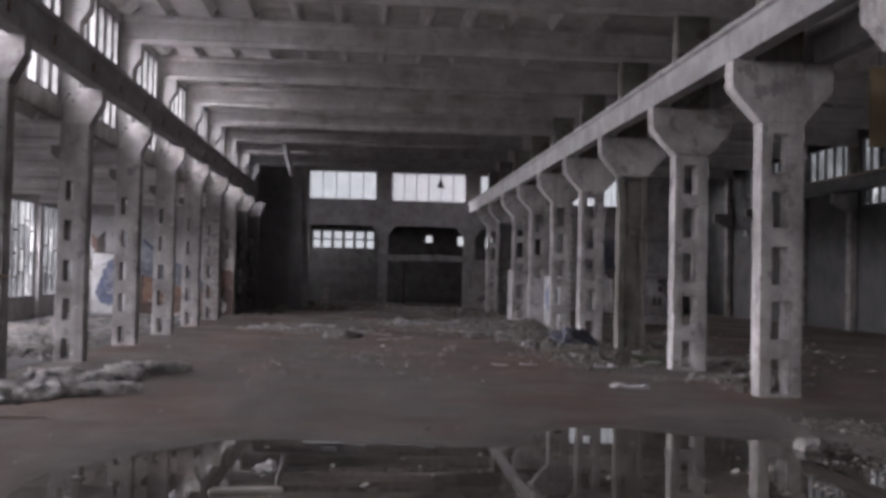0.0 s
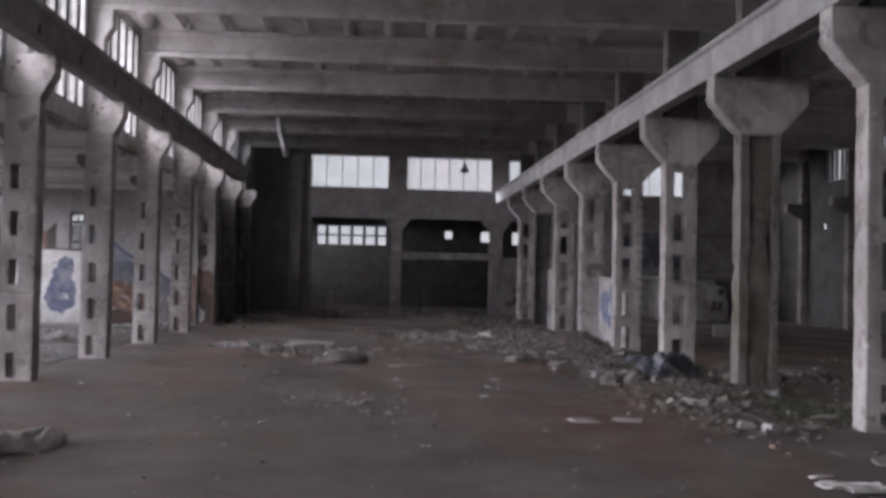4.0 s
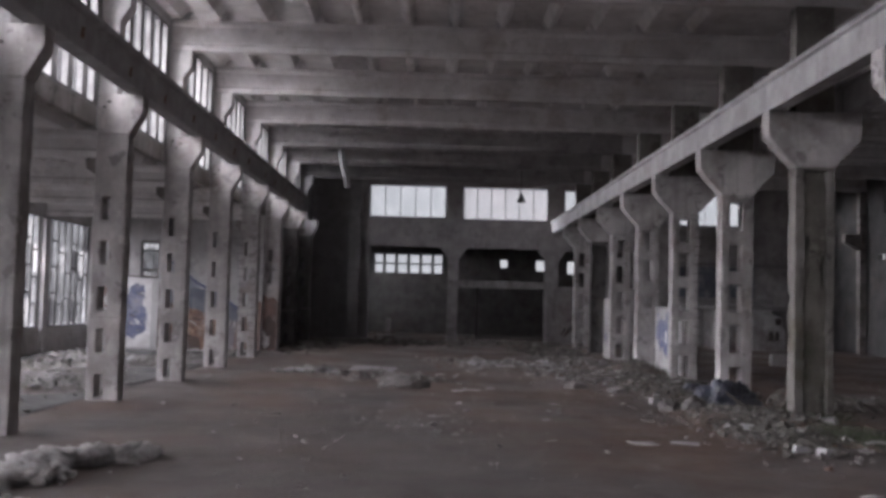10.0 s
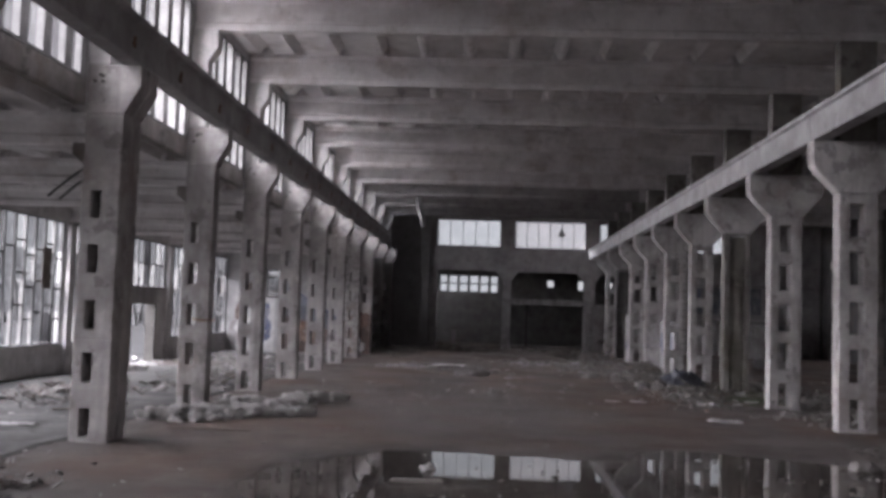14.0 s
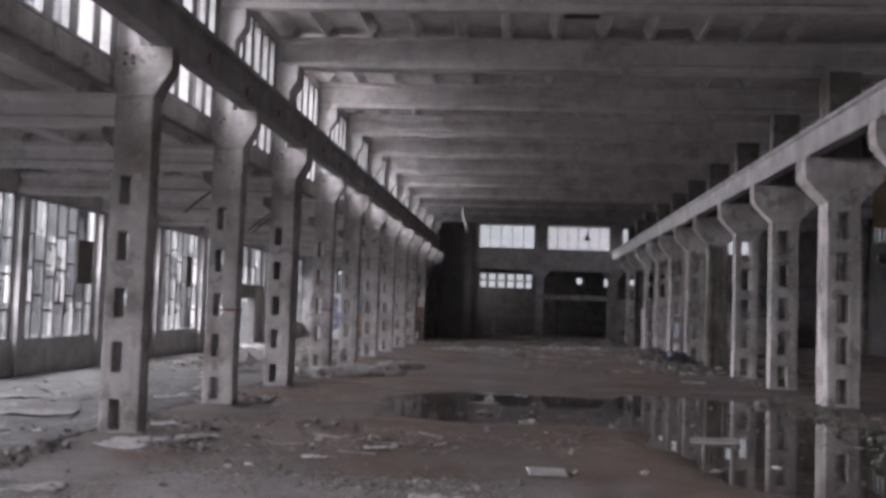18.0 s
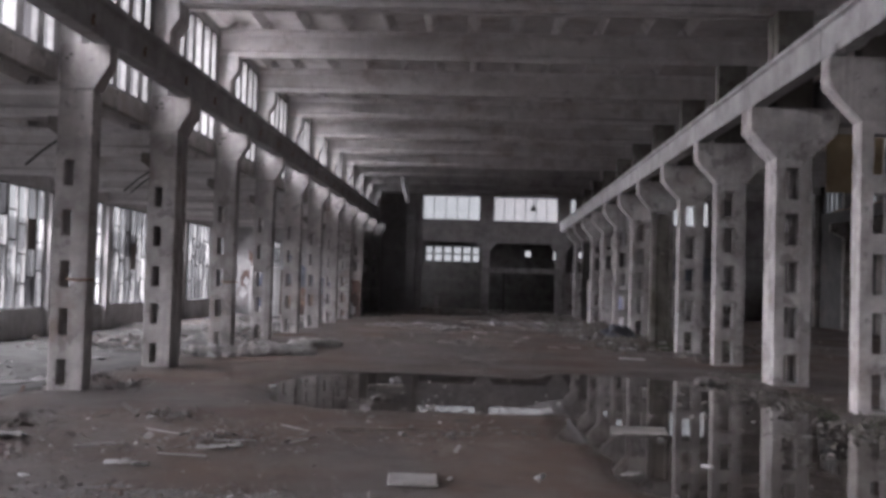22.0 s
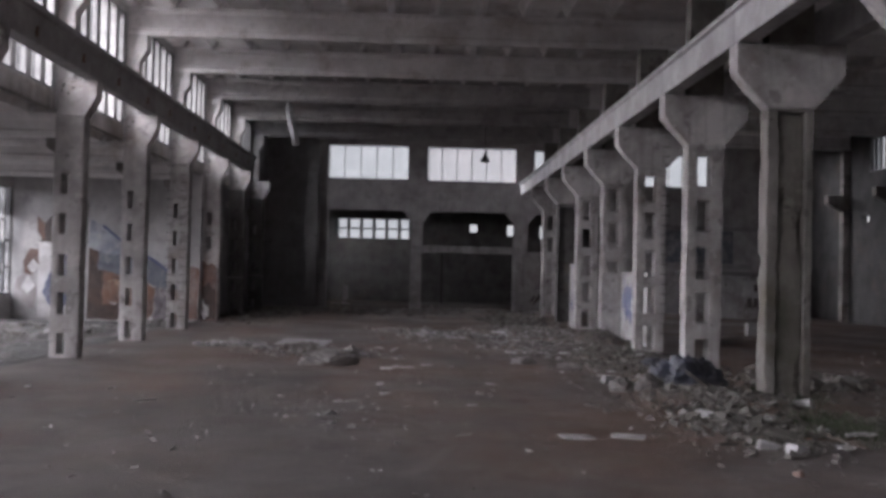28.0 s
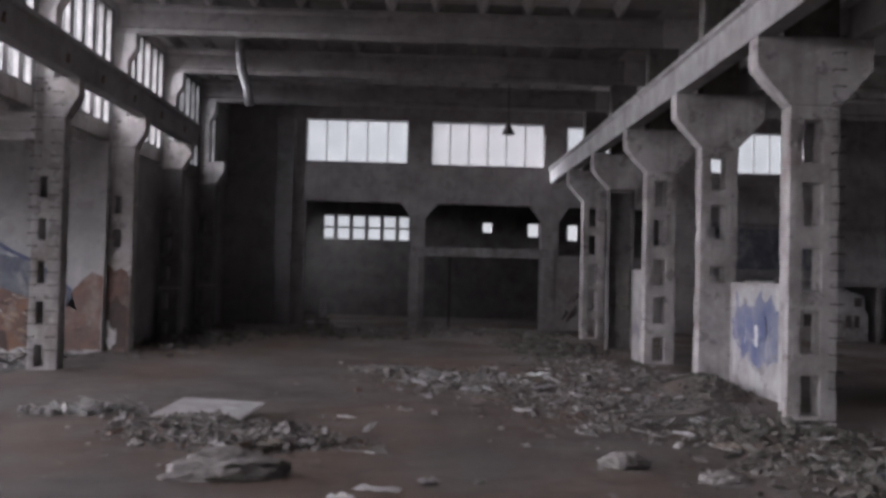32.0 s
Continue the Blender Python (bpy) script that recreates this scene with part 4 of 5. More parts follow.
paint("blue_cloud", [(-14.15, 3.04), (-13.8, 3.09), (-13.6, 2.6), (-13.68, 2.0), (-13.5, 1.5), (-13.57, 0.8), (-14.1, 0.43), (-14.62, 0.57), (-14.89, 1.05), (-14.91, 1.55), (-14.67, 1.81), (-14.56, 2.33), (-14.32, 2.71)], "y", (-0.011, -0.006), BLUE, c, 0.12, 10)
r = random.Random(4)
for i in range(34):
    x, z = -14.2 + 0.5 * r.uniform(-1, 1), r.uniform(0.65, 2.85)
    paint("cloud_stroke", [(x - 0.2, z), (x, z + 0.08), (x + 0.22, z + 0.03), (x + 0.02, z + 0.16)], "y", (-0.0155, -0.0115), (BLUESHADE, DARKPAINT, BLUESHADE, SLATE, WHITE)[i % 5], c, 0.09, 4)
paint("rose_band", [(-15.83, 2.42), (-15.54, 3.04), (-15.16, 3.01), (-15.1, 2.35), (-15.37, 1.85), (-15.75, 1.95)], "y", (-0.008, 0.0), ROSE, c, 0.04)
paint("grey_band", [(-16.1, 1.7), (-15.7, 2.0), (-15.3, 1.9), (-15.16, 1.3), (-15.3, 0.5), (-15.9, 0.3), (-16.2, 0.9)], "y", (-0.006, 0.0), FADEDGREY, c, 0.06)
paint("white_diamond", [(-15.37, 2.59), (-15.61, 2.24), (-15.37, 1.92), (-15.1, 2.31)], "y", (-0.015, -0.009), WHITE, c, 0.02)
paint("white_diamond", [(-15.59, 1.86), (-15.85, 1.34), (-15.58, 1.03), (-15.24, 1.42)], "y", (-0.015, -0.009), WHITE, c, 0.02)
paint("dark_doorway_paint", [(-12.98, 0.0), (-12.1, 0.0), (-12.05, 3.0), (-12.5, 3.2), (-12.95, 3.1)], "y", (-0.008, 0.0), BROWNSHADE, c, 0.06)
paint("snowy_peak", [(-13.0, 3.2), (-12.9, 4.4), (-12.35, 4.11), (-11.1, 3.11), (-10.9, 2.6), (-11.9, 2.7)], "y", (-0.012, -0.004), PEAK, c, 0.05, 8)
paint("mountain", [(-12.6, 2.2), (-12.5, 2.95), (-11.9, 2.85), (-11.1, 2.95), (-10.07, 2.63), (-9.48, 2.2), (-9.02, 1.82), (-8.9, 1.3), (-10.0, 1.5), (-11.06, 1.85)], "y", (-0.016, -0.006), SLATE, c, 0.08, 10)
paint("ridge_line", [(-12.4, 4.08), (-12.33, 4.17), (-11.1, 3.17), (-10.07, 2.7), (-9.48, 2.26), (-9.0, 1.88), (-9.02, 1.8), (-9.5, 2.15), (-10.1, 2.57), (-11.13, 3.05)], "y", (-0.02, -0.0165), BLUESHADE, c, 0.02)
paint("orange_field", [(-12.3, 0.0), (-10.9, 0.0), (-10.1, 0.2), (-10.0, 1.45), (-11.06, 1.88), (-12.3, 2.2)], "y", (-0.012, -0.0085), ORANGE, c, 0.1, 10)
r = random.Random(15)
for i in range(26):
    x, z = r.uniform(-12.1, -10.6), r.uniform(0.55, 1.75)
    l, w, b = r.uniform(0.25, 0.6), r.uniform(0.03, 0.08), r.uniform(-0.12, 0.12)
    paint("orange_streak", [(x, z), (x + l / 2, z + b), (x + l, z + b / 2 - 0.1), (x + l, z + b / 2 - 0.1 + w), (x + l / 2, z + b + w), (x, z + w)], "y", (-0.0128 - 0.00008 * i, -0.0085), (ROSE, PEACH, BROWNSHADE, PEACH, FADEDGREY)[i % 5], c, 0.07, 4)
paint("brown_hem", [(-12.3, 0.0), (-10.9, 0.0), (-11.0, 0.55), (-11.6, 0.7), (-12.3, 0.6)], "y", (-0.015, -0.0125), BROWNSHADE, c, 0.06, 8)
paint("purple_field", [(-10.05, 0.0), (-8.6, 0.0), (-8.7, 1.3), (-9.3, 1.6), (-10.0, 1.5)], "y", (-0.011, -0.0085), PURPLE, c, 0.12, 10)
paint("brown_field", [(-9.35, 0.05), (-8.1, 0.05), (-8.1, 2.3), (-8.45, 2.45), (-8.9, 2.0), (-9.25, 1.1)], "y", (-0.016, -0.012), ROSE, c, 0.05, 12)
# the painting runs on over the column at the wall's end
paint("rose_face", [(-8.03, 0.0), (-7.33, 0.0), (-7.34, 2.3), (-7.55, 2.6), (-7.8, 2.45), (-8.02, 2.7)], "y", (0.148, 0.17), ROSE, c, 0.05, 10)
paint("brown_face", [(-8.0, 0.1), (-7.36, 0.1), (-7.4, 1.3), (-7.7, 1.7), (-7.98, 1.4)], "y", (0.142, 0.147), BROWNSHADE, c, 0.08, 10)
paint("white_splash", [(-8.0, 0.3), (-7.9, 0.1), (-7.68, 0.25), (-7.72, 0.75), (-7.83, 0.6), (-7.95, 0.98)], "y", (0.137, 0.1415), WHITE, c, 0.1, 8)
for i in range(14):
    x, z = -9.9 + 1.15 * (i * 0.618 % 1), 0.35 + 1.0 * (i * 0.381 % 1)
    paint("grey_scribble", [(x, z), (x + 0.06, z), (x + 0.24, z + 0.3), (x + 0.12, z + 0.36), (x + 0.14, z + 0.2)], "y", (-0.0115 - 0.0001 * i, -0.0085), (DARKPAINT, FADEDGREY, BROWNSHADE)[i % 3], c, 0.1, 4)

c = thing("mural_window", (-13.88, 57.0, 3.3), "small window frame of dark bars set in the painted wall", "window")
w, h = 0.85, 1.8
part("frame", Shape().box(0, 0.09, -0.05, 0.05, 0, h).box(w - 0.05, w, -0.05, 0.05, 0, h).box(0.091, w - 0.051, -0.05, 0.05, 0, 0.06).box(0.091, w - 0.051, -0.05, 0.05, h - 0.14, h).mesh("frame", STEEL), c)
for z in (0.33, 1.28):
    part("transom", Shape().box(0.091, w - 0.051, -0.03, 0.03, z, z + 0.1).mesh("transom", STEEL), c)
for x, z0, z1 in ((0.34, 1.381, h - 0.141), (0.58, 1.381, h - 0.141), (0.5, 0.061, 0.329), (0.62, 0.431, 1.279)):
    part("bar", Shape().box(x, x + 0.05, -0.025, 0.025, z0, z1).mesh("bar", STEEL), c)
p = part("pane", Shape().box(0.095, w - 0.055, 0.0, 0.006, 0.435, 1.275).mesh("pane", FOGGED), c, "fogged pane")

c = thing("partition_wall", (9.42, 46.75, 0), "low white partition wall with blue spray paint between columns", "partition")
part("slab", Shape().box(0, 0.14, 0.0, 4.29, -0.2, 2.58).mesh("slab", PANEL, bevel=0.02), c)
paint("white_coat", [(0.15, 0.05), (1.6, 0.25), (2.7, 0.05), (3.3, 0.02), (3.6, 0.35), (4.0, 0.3), (4.15, 0.8), (4.15, 2.4), (2.6, 2.5), (0.2, 2.42)], "x", (-0.006, 0.0), OLDWHITE, c, 0.1, 8)
paint("blue_tag", [(0.5, 0.85), (1.5, 0.8), (2.5, 0.62), (2.9, 0.9), (3.2, 0.75), (3.5, 1.15), (3.96, 1.2), (4.12, 1.66), (3.9, 1.75), (3.8, 2.3), (3.55, 2.0), (2.8, 2.08), (2.45, 2.1), (2.1, 2.4), (1.8, 2.08), (1.4, 2.36), (1.15, 1.95), (0.5, 1.9)], "x", (-0.011, -0.006), BLUE, c, 0.14, 8)
r = random.Random(8)
for i in range(20):
    y0, z0 = 0.55 + 3.0 * r.random(), 0.8 + 0.75 * r.random()
    l, a, w = r.uniform(0.3, 0.75), r.choice((0.5, 1.2, 1.5, 1.8, 2.6)), r.uniform(0.035, 0.075)
    u, v = l * math.cos(a), 0.6 * l * math.sin(a)
    k = 0.14 * r.uniform(-1, 1)
    paint("blue_stroke", [(y0, z0), (y0 + u / 2 + k, z0 + v / 2), (y0 + u, z0 + v), (y0 + u + w, z0 + v + w), (y0 + u / 2 + k + w, z0 + v / 2 + w), (y0 + w, z0 + w)], "x", (-0.0155 - 0.0002 * i, -0.0115), (BLUESHADE, SLATE, BLUESHADE, PEAK)[i % 4], c, 0.05, 4)
paint("white_mark", [(2.2, 1.14), (2.38, 1.12), (2.44, 1.58), (2.22, 1.6)], "x", (-0.0205, -0.0115), WHITE, c, 0.02, 4)

# scribbles on the end wall beside the portal
c = thing("wall_scribble", (0, Y1 - 0.002, 0), "dark sprayed scribbles on worn pinkish end-wall plaster", "graffiti")
paint("faded_coat", [(8.45, -0.1), (13.4, -0.1), (13.4, 3.3), (11.0, 3.45), (8.5, 3.4)], "y", (-0.006, 0.0), FADEDGREY, c, 0.15, 8)
r = random.Random(31)
for i in range(16):
    x, z = 8.7 + 2.6 * r.random(), r.uniform(0.4, 1.7)
    paint("scribble", [(x, z), (x + 0.1, z + 0.02), (x + 0.3, z + 0.42), (x + 0.2, z + 0.5), (x + 0.12, z + 0.3)], "y", (-0.0105 - 0.0001 * i, -0.0062), (DARKPAINT, PURPLE, BROWNSHADE)[i % 3], c, 0.12, 4)

# low wall stub behind the next column
c = thing("partition_stub", (8.63, 57.57, 0), "short pale concrete partition wall scribbled with blue paint", "partition")
part("slab", Shape().box(0, 0.14, 0.0, 1.26, -0.2, 2.92).mesh("slab", PANEL, bevel=0.02), c)
for i in range(6):
    y0, z0 = 0.15 + 0.17 * i, 0.75 + 0.3 * nz(i * 1.9, 4.2)
    paint("blue_stroke", [(y0, z0), (y0 + 0.07, z0), (y0 + 0.2, z0 + 0.42), (y0 + 0.1, z0 + 0.46)], "x", (-0.006 - 0.0004 * i, 0.0), (BLUE, PURPLE)[i % 2], c, 0.06, 4)

# plastered booth, ledges and a faded panel band at the far end of the second nave
c = thing("plaster_booth", (18.2, 71.5, 0), "broken pale plaster booth with small dark openings", "booth")
part("front_wall", Shape().prism([(0, -0.2), (4.1, -0.2), (4.1, 1.25), (3.95, 1.5), (3.9, 2.1), (3.3, 2.3), (2.8, 2.5), (0, 2.52)], 0.0, 0.22).mesh("front_wall", OLDWHITE, bevel=0.02), c)
part("side_wall", Shape().box(0, 0.2, 0.23, 3.9, -0.2, 2.5).mesh("side_wall", PANEL, bevel=0.02), c)
part("roof_ledge", Shape().box(-0.4, 5.2, -0.25, 3.9, 2.56, 2.78).mesh("roof_ledge", SOOT, bevel=0.02), c, "dark overhanging concrete ledge")
part("side_wall", Shape().box(4.6, 4.8, 0.23, 3.9, -0.2, 2.55).mesh("side_wall", SOOT, bevel=0.02), c, "sooty rear side wall")
# No holes are cut: dark panels on the face stand for the dark inside.
for x0, x1, z0, z1 in ((1.1, 1.5, 0.7, 1.25), (3.05, 3.33, 0.65, 1.22), (3.46, 3.7, 0.65, 1.22), (3.45, 3.82, 1.62, 2.05)):
    part("opening", Shape().box(x0, x1, -0.012, -0.002, z0, z1).mesh("opening", DARKPAINT), c, "dark panel standing for an opening")
solid_thing("low_wall", Shape().box(15.5, 17.3, 54.4, 54.75, -0.2, 0.55).mesh("low_wall", PANEL, bevel=0.03), "low pale plastered wall stub on the dirt floor", "low wall")
c = thing("panel_band", (16.4, Y1 - 0.06, 0), "faded slate-blue panel band between dark ledges on the end wall", "panel")
for i in range(5):
    part("panel", Shape().box(1.06 * i, 1.06 * i + 1.045, 0.0, 0.05, 3.3, 5.35).mesh("panel", SLATE, bevel=0.01), c)
part("ledge", Shape().box(-0.2, 6.5, -0.14, 0.05, 2.95, 3.28).mesh("ledge", SOOT, bevel=0.015), c, "dark ledge")
part("ledge", Shape().box(-0.2, 9.4, -0.14, 0.05, 5.38, 5.62).mesh("ledge", SOOT, bevel=0.015), c, "dark ledge")


# ---------------------------------------------------------------- rubble and litter
def piece(sh, x, y, z, s, r, flat=0.6):
    """One broken lump: a skewed block."""
    m = Matrix.Translation((x, y, z)) @ Euler((r.uniform(-0.6, 0.6), r.uniform(-0.6, 0.6), r.uniform(0, 6.28))).to_matrix().to_4x4()
    a, b, c = s * r.uniform(0.5, 1.3), s * r.uniform(0.5, 1.3), s * flat * r.uniform(0.4, 1.2)
    if r.random() < 0.26:
        a, b, c = a * r.uniform(1.8, 3.6), b * 0.45, c * 0.5
    p = []
    for k in range(8):
        q = Vector(((k & 1) - 0.5, ((k >> 1) & 1) - 0.5, (k >> 2) - 0.5))
        p.append(m @ Vector((a * (q.x + r.uniform(-0.22, 0.22)), b * (q.y + r.uniform(-0.22, 0.22)), c * (q.z + r.uniform(-0.22, 0.22)))))
    sh.add(p, [(0, 2, 3, 1), (4, 5, 7, 6), (0, 1, 5, 4), (2, 6, 7, 3), (0, 4, 6, 2), (1, 3, 7, 5)])


def clear_of_columns(x, y):
    for cx, hw in ((XM, 0.62), (XL, 0.45)):
        if abs(x - cx) < hw and any(0 < y - line + 0.03 < 0.55 for _, line in ROWS):
            return False
    return True


def mound_height(x, y, spots):
    return sum(h * max(0, 1 - ((x - cx) / rx) ** 2 - ((y - cy) / ry) ** 2) for cx, cy, rx, ry, h in spots)


chunk_store = {}


def chunk_mesh(i, mat):
    if (i, mat.name) not in chunk_store:
        sh = Shape()
        piece(sh, 0, 0, 0, 1.0, random.Random(300 + i), 0.55)
        chunk_store[i, mat.name] = sh.mesh("chunk", mat, bevel=0.06)
    return chunk_store[i, mat.name]


def rubble(name, spots, n, size, mat, label, seed, flat=0.6, cover=True, big=110):
    """A spread heap: a rough skin of earth with broken pieces on it."""
    r, sh = random.Random(seed), Shape()
    total = sum(s[2] * s[3] for s in spots)
    for cx, cy, rx, ry, h in spots:
        for _ in range(int(n * rx * ry / total)):
            a, d = r.uniform(0, 6.283), abs(r.gauss(0, 0.52))
            x, y = cx + rx * d * math.cos(a), cy + ry * d * math.sin(a)
            if not clear_of_columns(x, y):
                continue
            if r.random() > 0.55 + 0.9 * nz(x * 0.7, y * 0.7, seed):
                continue
            s = size * math.exp(r.gauss(0, 0.5))
            base = max(-0.05, ground_height(x, y)) + mound_height(x, y, spots) if x > -8.2 else -0.1 + mound_height(x, y, spots)
            piece(sh, x, y, base + 0.2 * s * flat, s, r, flat)
    ob = solid_thing(name, sh.mesh(name, mat), label, "rubble", kind="stuff")
    for i in range(big):
        cx, cy, rx, ry, h = r.choice(spots)
        a, d = r.uniform(0, 6.283), abs(r.gauss(0, 0.5))
        x, y = cx + rx * d * math.cos(a), cy + ry * d * math.sin(a)
        if clear_of_columns(x, y):
            s = size * r.uniform(1.3, 2.3)
            z = (max(-0.08, ground_height(x, y)) if x > -8.2 else -0.1) + mound_height(x, y, spots) + 0.04
            part("chunk", chunk_mesh(r.randrange(8), mat), ob, m=pose(x, y, z, r.uniform(-20, 20), r.uniform(-20, 20), r.uniform(0, 360)) @ Matrix.Scale(s, 4))
    if cover:
        sk = Shape()
        for cx, cy, rx, ry, h in spots:
            m = 22
            vs, fs = [], []
            for j in range(m + 1):
                for i in range(m + 1):
                    x, y = cx + rx * (2 * i / m - 1), cy + ry * (2 * j / m - 1)
                    q = mound_height(x, y, spots)
                    g = ground_height(x, y) if x > -8.2 else -0.1
                    vs.append((x, y, g - 0.02 + q * (1 + 0.5 * fbm(x * 1.6, y * 1.6, seed)) - (0.02 if q == 0 else 0)))
            fs = [(j * (m + 1) + i, j * (m + 1) + i + 1, (j + 1) * (m + 1) + i + 1, (j + 1) * (m + 1) + i) for j in range(m) for i in range(m)]
            sk.add(vs, fs)
        solid_thing("earth_mound", sk.mesh("earth_mound", DIRT, smooth=True), "low mound of dirt under broken rubble", "mound", kind="stuff")
    return ob


def lump_mesh(name, mat, rx, ry, rz, seed, rough=0.25, sub=5, sag=0.35):
    """A soft lump: a ball pressed flat below, folded and dented."""
    bm = bmesh.new()
    bmesh.ops.create_icosphere(bm, subdivisions=sub, radius=1.0)
    for v in bm.verts:
        d = v.co.copy()
        k = 1 + rough * fbm(d.x * 1.6 + seed, d.y * 1.6, d.z * 1.6) - 0.7 * rough * abs(nz(d.x * 3 + seed, d.y * 3, d.z * 3)) - 0.35 * rough * abs(nz(d.x * 7 + seed, d.y * 7, d.z * 7))
        v.co = Vector((d.x * rx * k, d.y * ry * k, max(d.z, -sag) * rz * k + sag * rz * 0.9))
    me = bpy.data.meshes.new(name)
    bm.to_mesh(me)
    bm.free()
    me.polygons.foreach_set("use_smooth", [True] * len(me.polygons))
    me.materials.append(mat)
    return me


def clump(seed, sub=2):
    """One soft tuft of torn wool."""
    bm = bmesh.new()
    bmesh.ops.create_icosphere(bm, subdivisions=sub, radius=1.0)
    for v in bm.verts:
        d = v.co.copy()
        k = 1 + 0.4 * nz(d.x * 1.3 + seed, d.y * 1.3, d.z * 1.3) - 0.3 * abs(nz(d.x * 2.2 + seed, d.y * 2.2, d.z * 2.2)) + 0.2 * nz(d.x * 4.5 + seed, d.y * 4.5, d.z * 4.5) + 0.1 * nz(d.x * 11 + seed, d.y * 11, d.z * 11)
        v.co = d * k
    bm.verts.index_update()
    out = np.array([v.co[:] for v in bm.verts]), [tuple(v.index for v in f.verts) for f in bm.faces]
    bm.free()
    return out


TUFTS = [clump(s * 3.7) for s in range(7)]


def wool_heap(name, line, width, height, label, seed, n):
    """A bank of torn fluffy insulation: hundreds of soft tufts fallen on one another."""
    r, sh = random.Random(seed), Shape()
    lens = [math.hypot(b[0] - a[0], b[1] - a[1]) for a, b in zip(line, line[1:])]
    for i in range(n):
        k = r.choices(range(len(lens)), lens)[0]
        (ax, ay, aw), (bx, by, bw) = line[k], line[k + 1]
        t, d, a = r.random(), min(1.25, abs(r.gauss(0, 0.5))), r.uniform(0, 6.283)
        w = (aw + (bw - aw) * t) * width
        x, y = ax + (bx - ax) * t + w * d * math.cos(a), ay + (by - ay) * t + w * d * math.sin(a)
        if d > 0.35 and nz(x * 1.1, y * 1.1, seed) < -0.12 + 0.3 * (d - 0.5) or not clear_of_columns(x, y):
            continue
        top = height * max(0.0, 1 - d * d) * (0.9 + 0.7 * nz(x * 0.9, y * 0.9, seed + 5))
        s = r.uniform(0.055, 0.17) * (1.15 - 0.55 * min(d, 1.2))
        v, f = r.choice(TUFTS)
        m = pose(x, y, ground_height(x, y) + r.uniform(0.45, 1.15) * max(0, top - 0.4 * s) + 0.15 * s, r.uniform(-32, 32), r.uniform(-32, 32), r.uniform(0, 360))
        m = np.array(m @ Matrix.Diagonal((s * r.uniform(1.0, 2.2), s * r.uniform(0.7, 1.2), s * r.uniform(0.4, 0.8), 1)))
        sh.add(v @ m[:3, :3].T + m[:3, 3], f)
    return solid_thing(name, sh.mesh(name, WOOL, smooth=True), label, "insulation heap", kind="stuff")


wool_heap("insulation_heap", [(-7.9, 18.6, 0.7), (-6.8, 19.3, 1.1), (-6.1, 19.9, 1.0), (-5.6, 20.5, 0.7), (-4.7, 21.0, 0.35)], 0.85, 0.17, "pale heap of torn mineral wool insulation on the floor", 3, 1400)
wool_heap("insulation_heap", [(-7.0, 22.7, 0.7), (-6.0, 22.9, 0.9), (-5.4, 23.6, 0.55), (-4.9, 24.6, 0.7), (-4.35, 25.3, 0.3)], 0.8, 0.18, "long low heap of torn mineral wool insulation", 8, 1050)
wool_heap("insulation_heap", [(-7.6, 20.2, 1.0), (-6.6, 21.4, 1.0), (-5.7, 22.4, 0.7), (-5.1, 23.2, 0.4)], 0.95, 0.13, "wide spread of torn mineral wool insulation between the heaps", 5, 1000)

rubble("rubble_heap", [(-1.2, 41.7, 1.7, 1.4, 0.12), (-2.1, 42.6, 1.1, 1.1, 0.14), (0.1, 41.5, 0.8, 0.7, 0.05)], 8000, 0.045, RUBBLE, "mixed rubble heap of brick, plaster and rags", 35, big=60)
rubble("rubble_trail", [(-4.1, 44.1, 1.2, 0.6, 0.04)], 900, 0.065, PALERUBBLE, "trail of pale broken plaster on the floor", 12, cover=False)
rubble("rubble_field", [(3.2, 50.0, 2.8, 3.4, 0.07), (5.8, 46.0, 2.4, 5.0, 0.07), (1.0, 53.0, 1.5, 1.4, 0.03), (6.6, 53.5, 2.0, 4.0, 0.08)], 17000, 0.045, RUBBLE, "wide field of broken brick, plaster and litter", 13, big=240)
rubble("rubble_heap", [(3.0, 50.0, 1.6, 1.2, 0.08)], 900, 0.08, PALERUBBLE, "pale broken plaster on the rubble field", 14, cover=False)
rubble("rubble_bank", [(7.4, 32.5, 1.9, 3.4, 0.2), (6.9, 28.6, 1.4, 2.4, 0.1), (7.6, 38.6, 2.0, 3.2, 0.18), (7.7, 43.0, 1.8, 2.2, 0.14), (8.3, 49.5, 1.0, 2.2, 0.3)], 13000, 0.05, DARKRUBBLE, "dark bank of rubble and earth along the columns", 15, big=240)
rubble("rubble_bank", [(9.3, 23.9, 1.6, 1.4, 0.12), (10.5, 29.0, 2.2, 2.4, 0.1), (11.0, 36.0, 2.4, 4.0, 0.1)], 2200, 0.08, DARKRUBBLE, "dark rubble between the middle columns", 16)
rubble("brick_litter", [(6.8, 28.8, 1.6, 2.6, 0.0), (6.6, 31.5, 1.2, 2.0, 0.0)], 500, 0.055, RUBBLE, "loose bricks and stones beside the columns", 17, cover=False, big=24)
rubble("aisle_debris", [(-13.5, 44.5, 3.0, 4.5, 0.16), (-11.0, 38.0, 2.2, 4.0, 0.1), (-14.6, 51.5, 1.8, 3.5, 0.15), (-10.6, 50.0, 2.0, 5.0, 0.08), (-15.4, 36.0, 1.2, 3.0, 0.15)], 12000, 0.062, PALERUBBLE, "pale fallen plaster and slabs on the aisle floor", 18, flat=0.25, big=70)
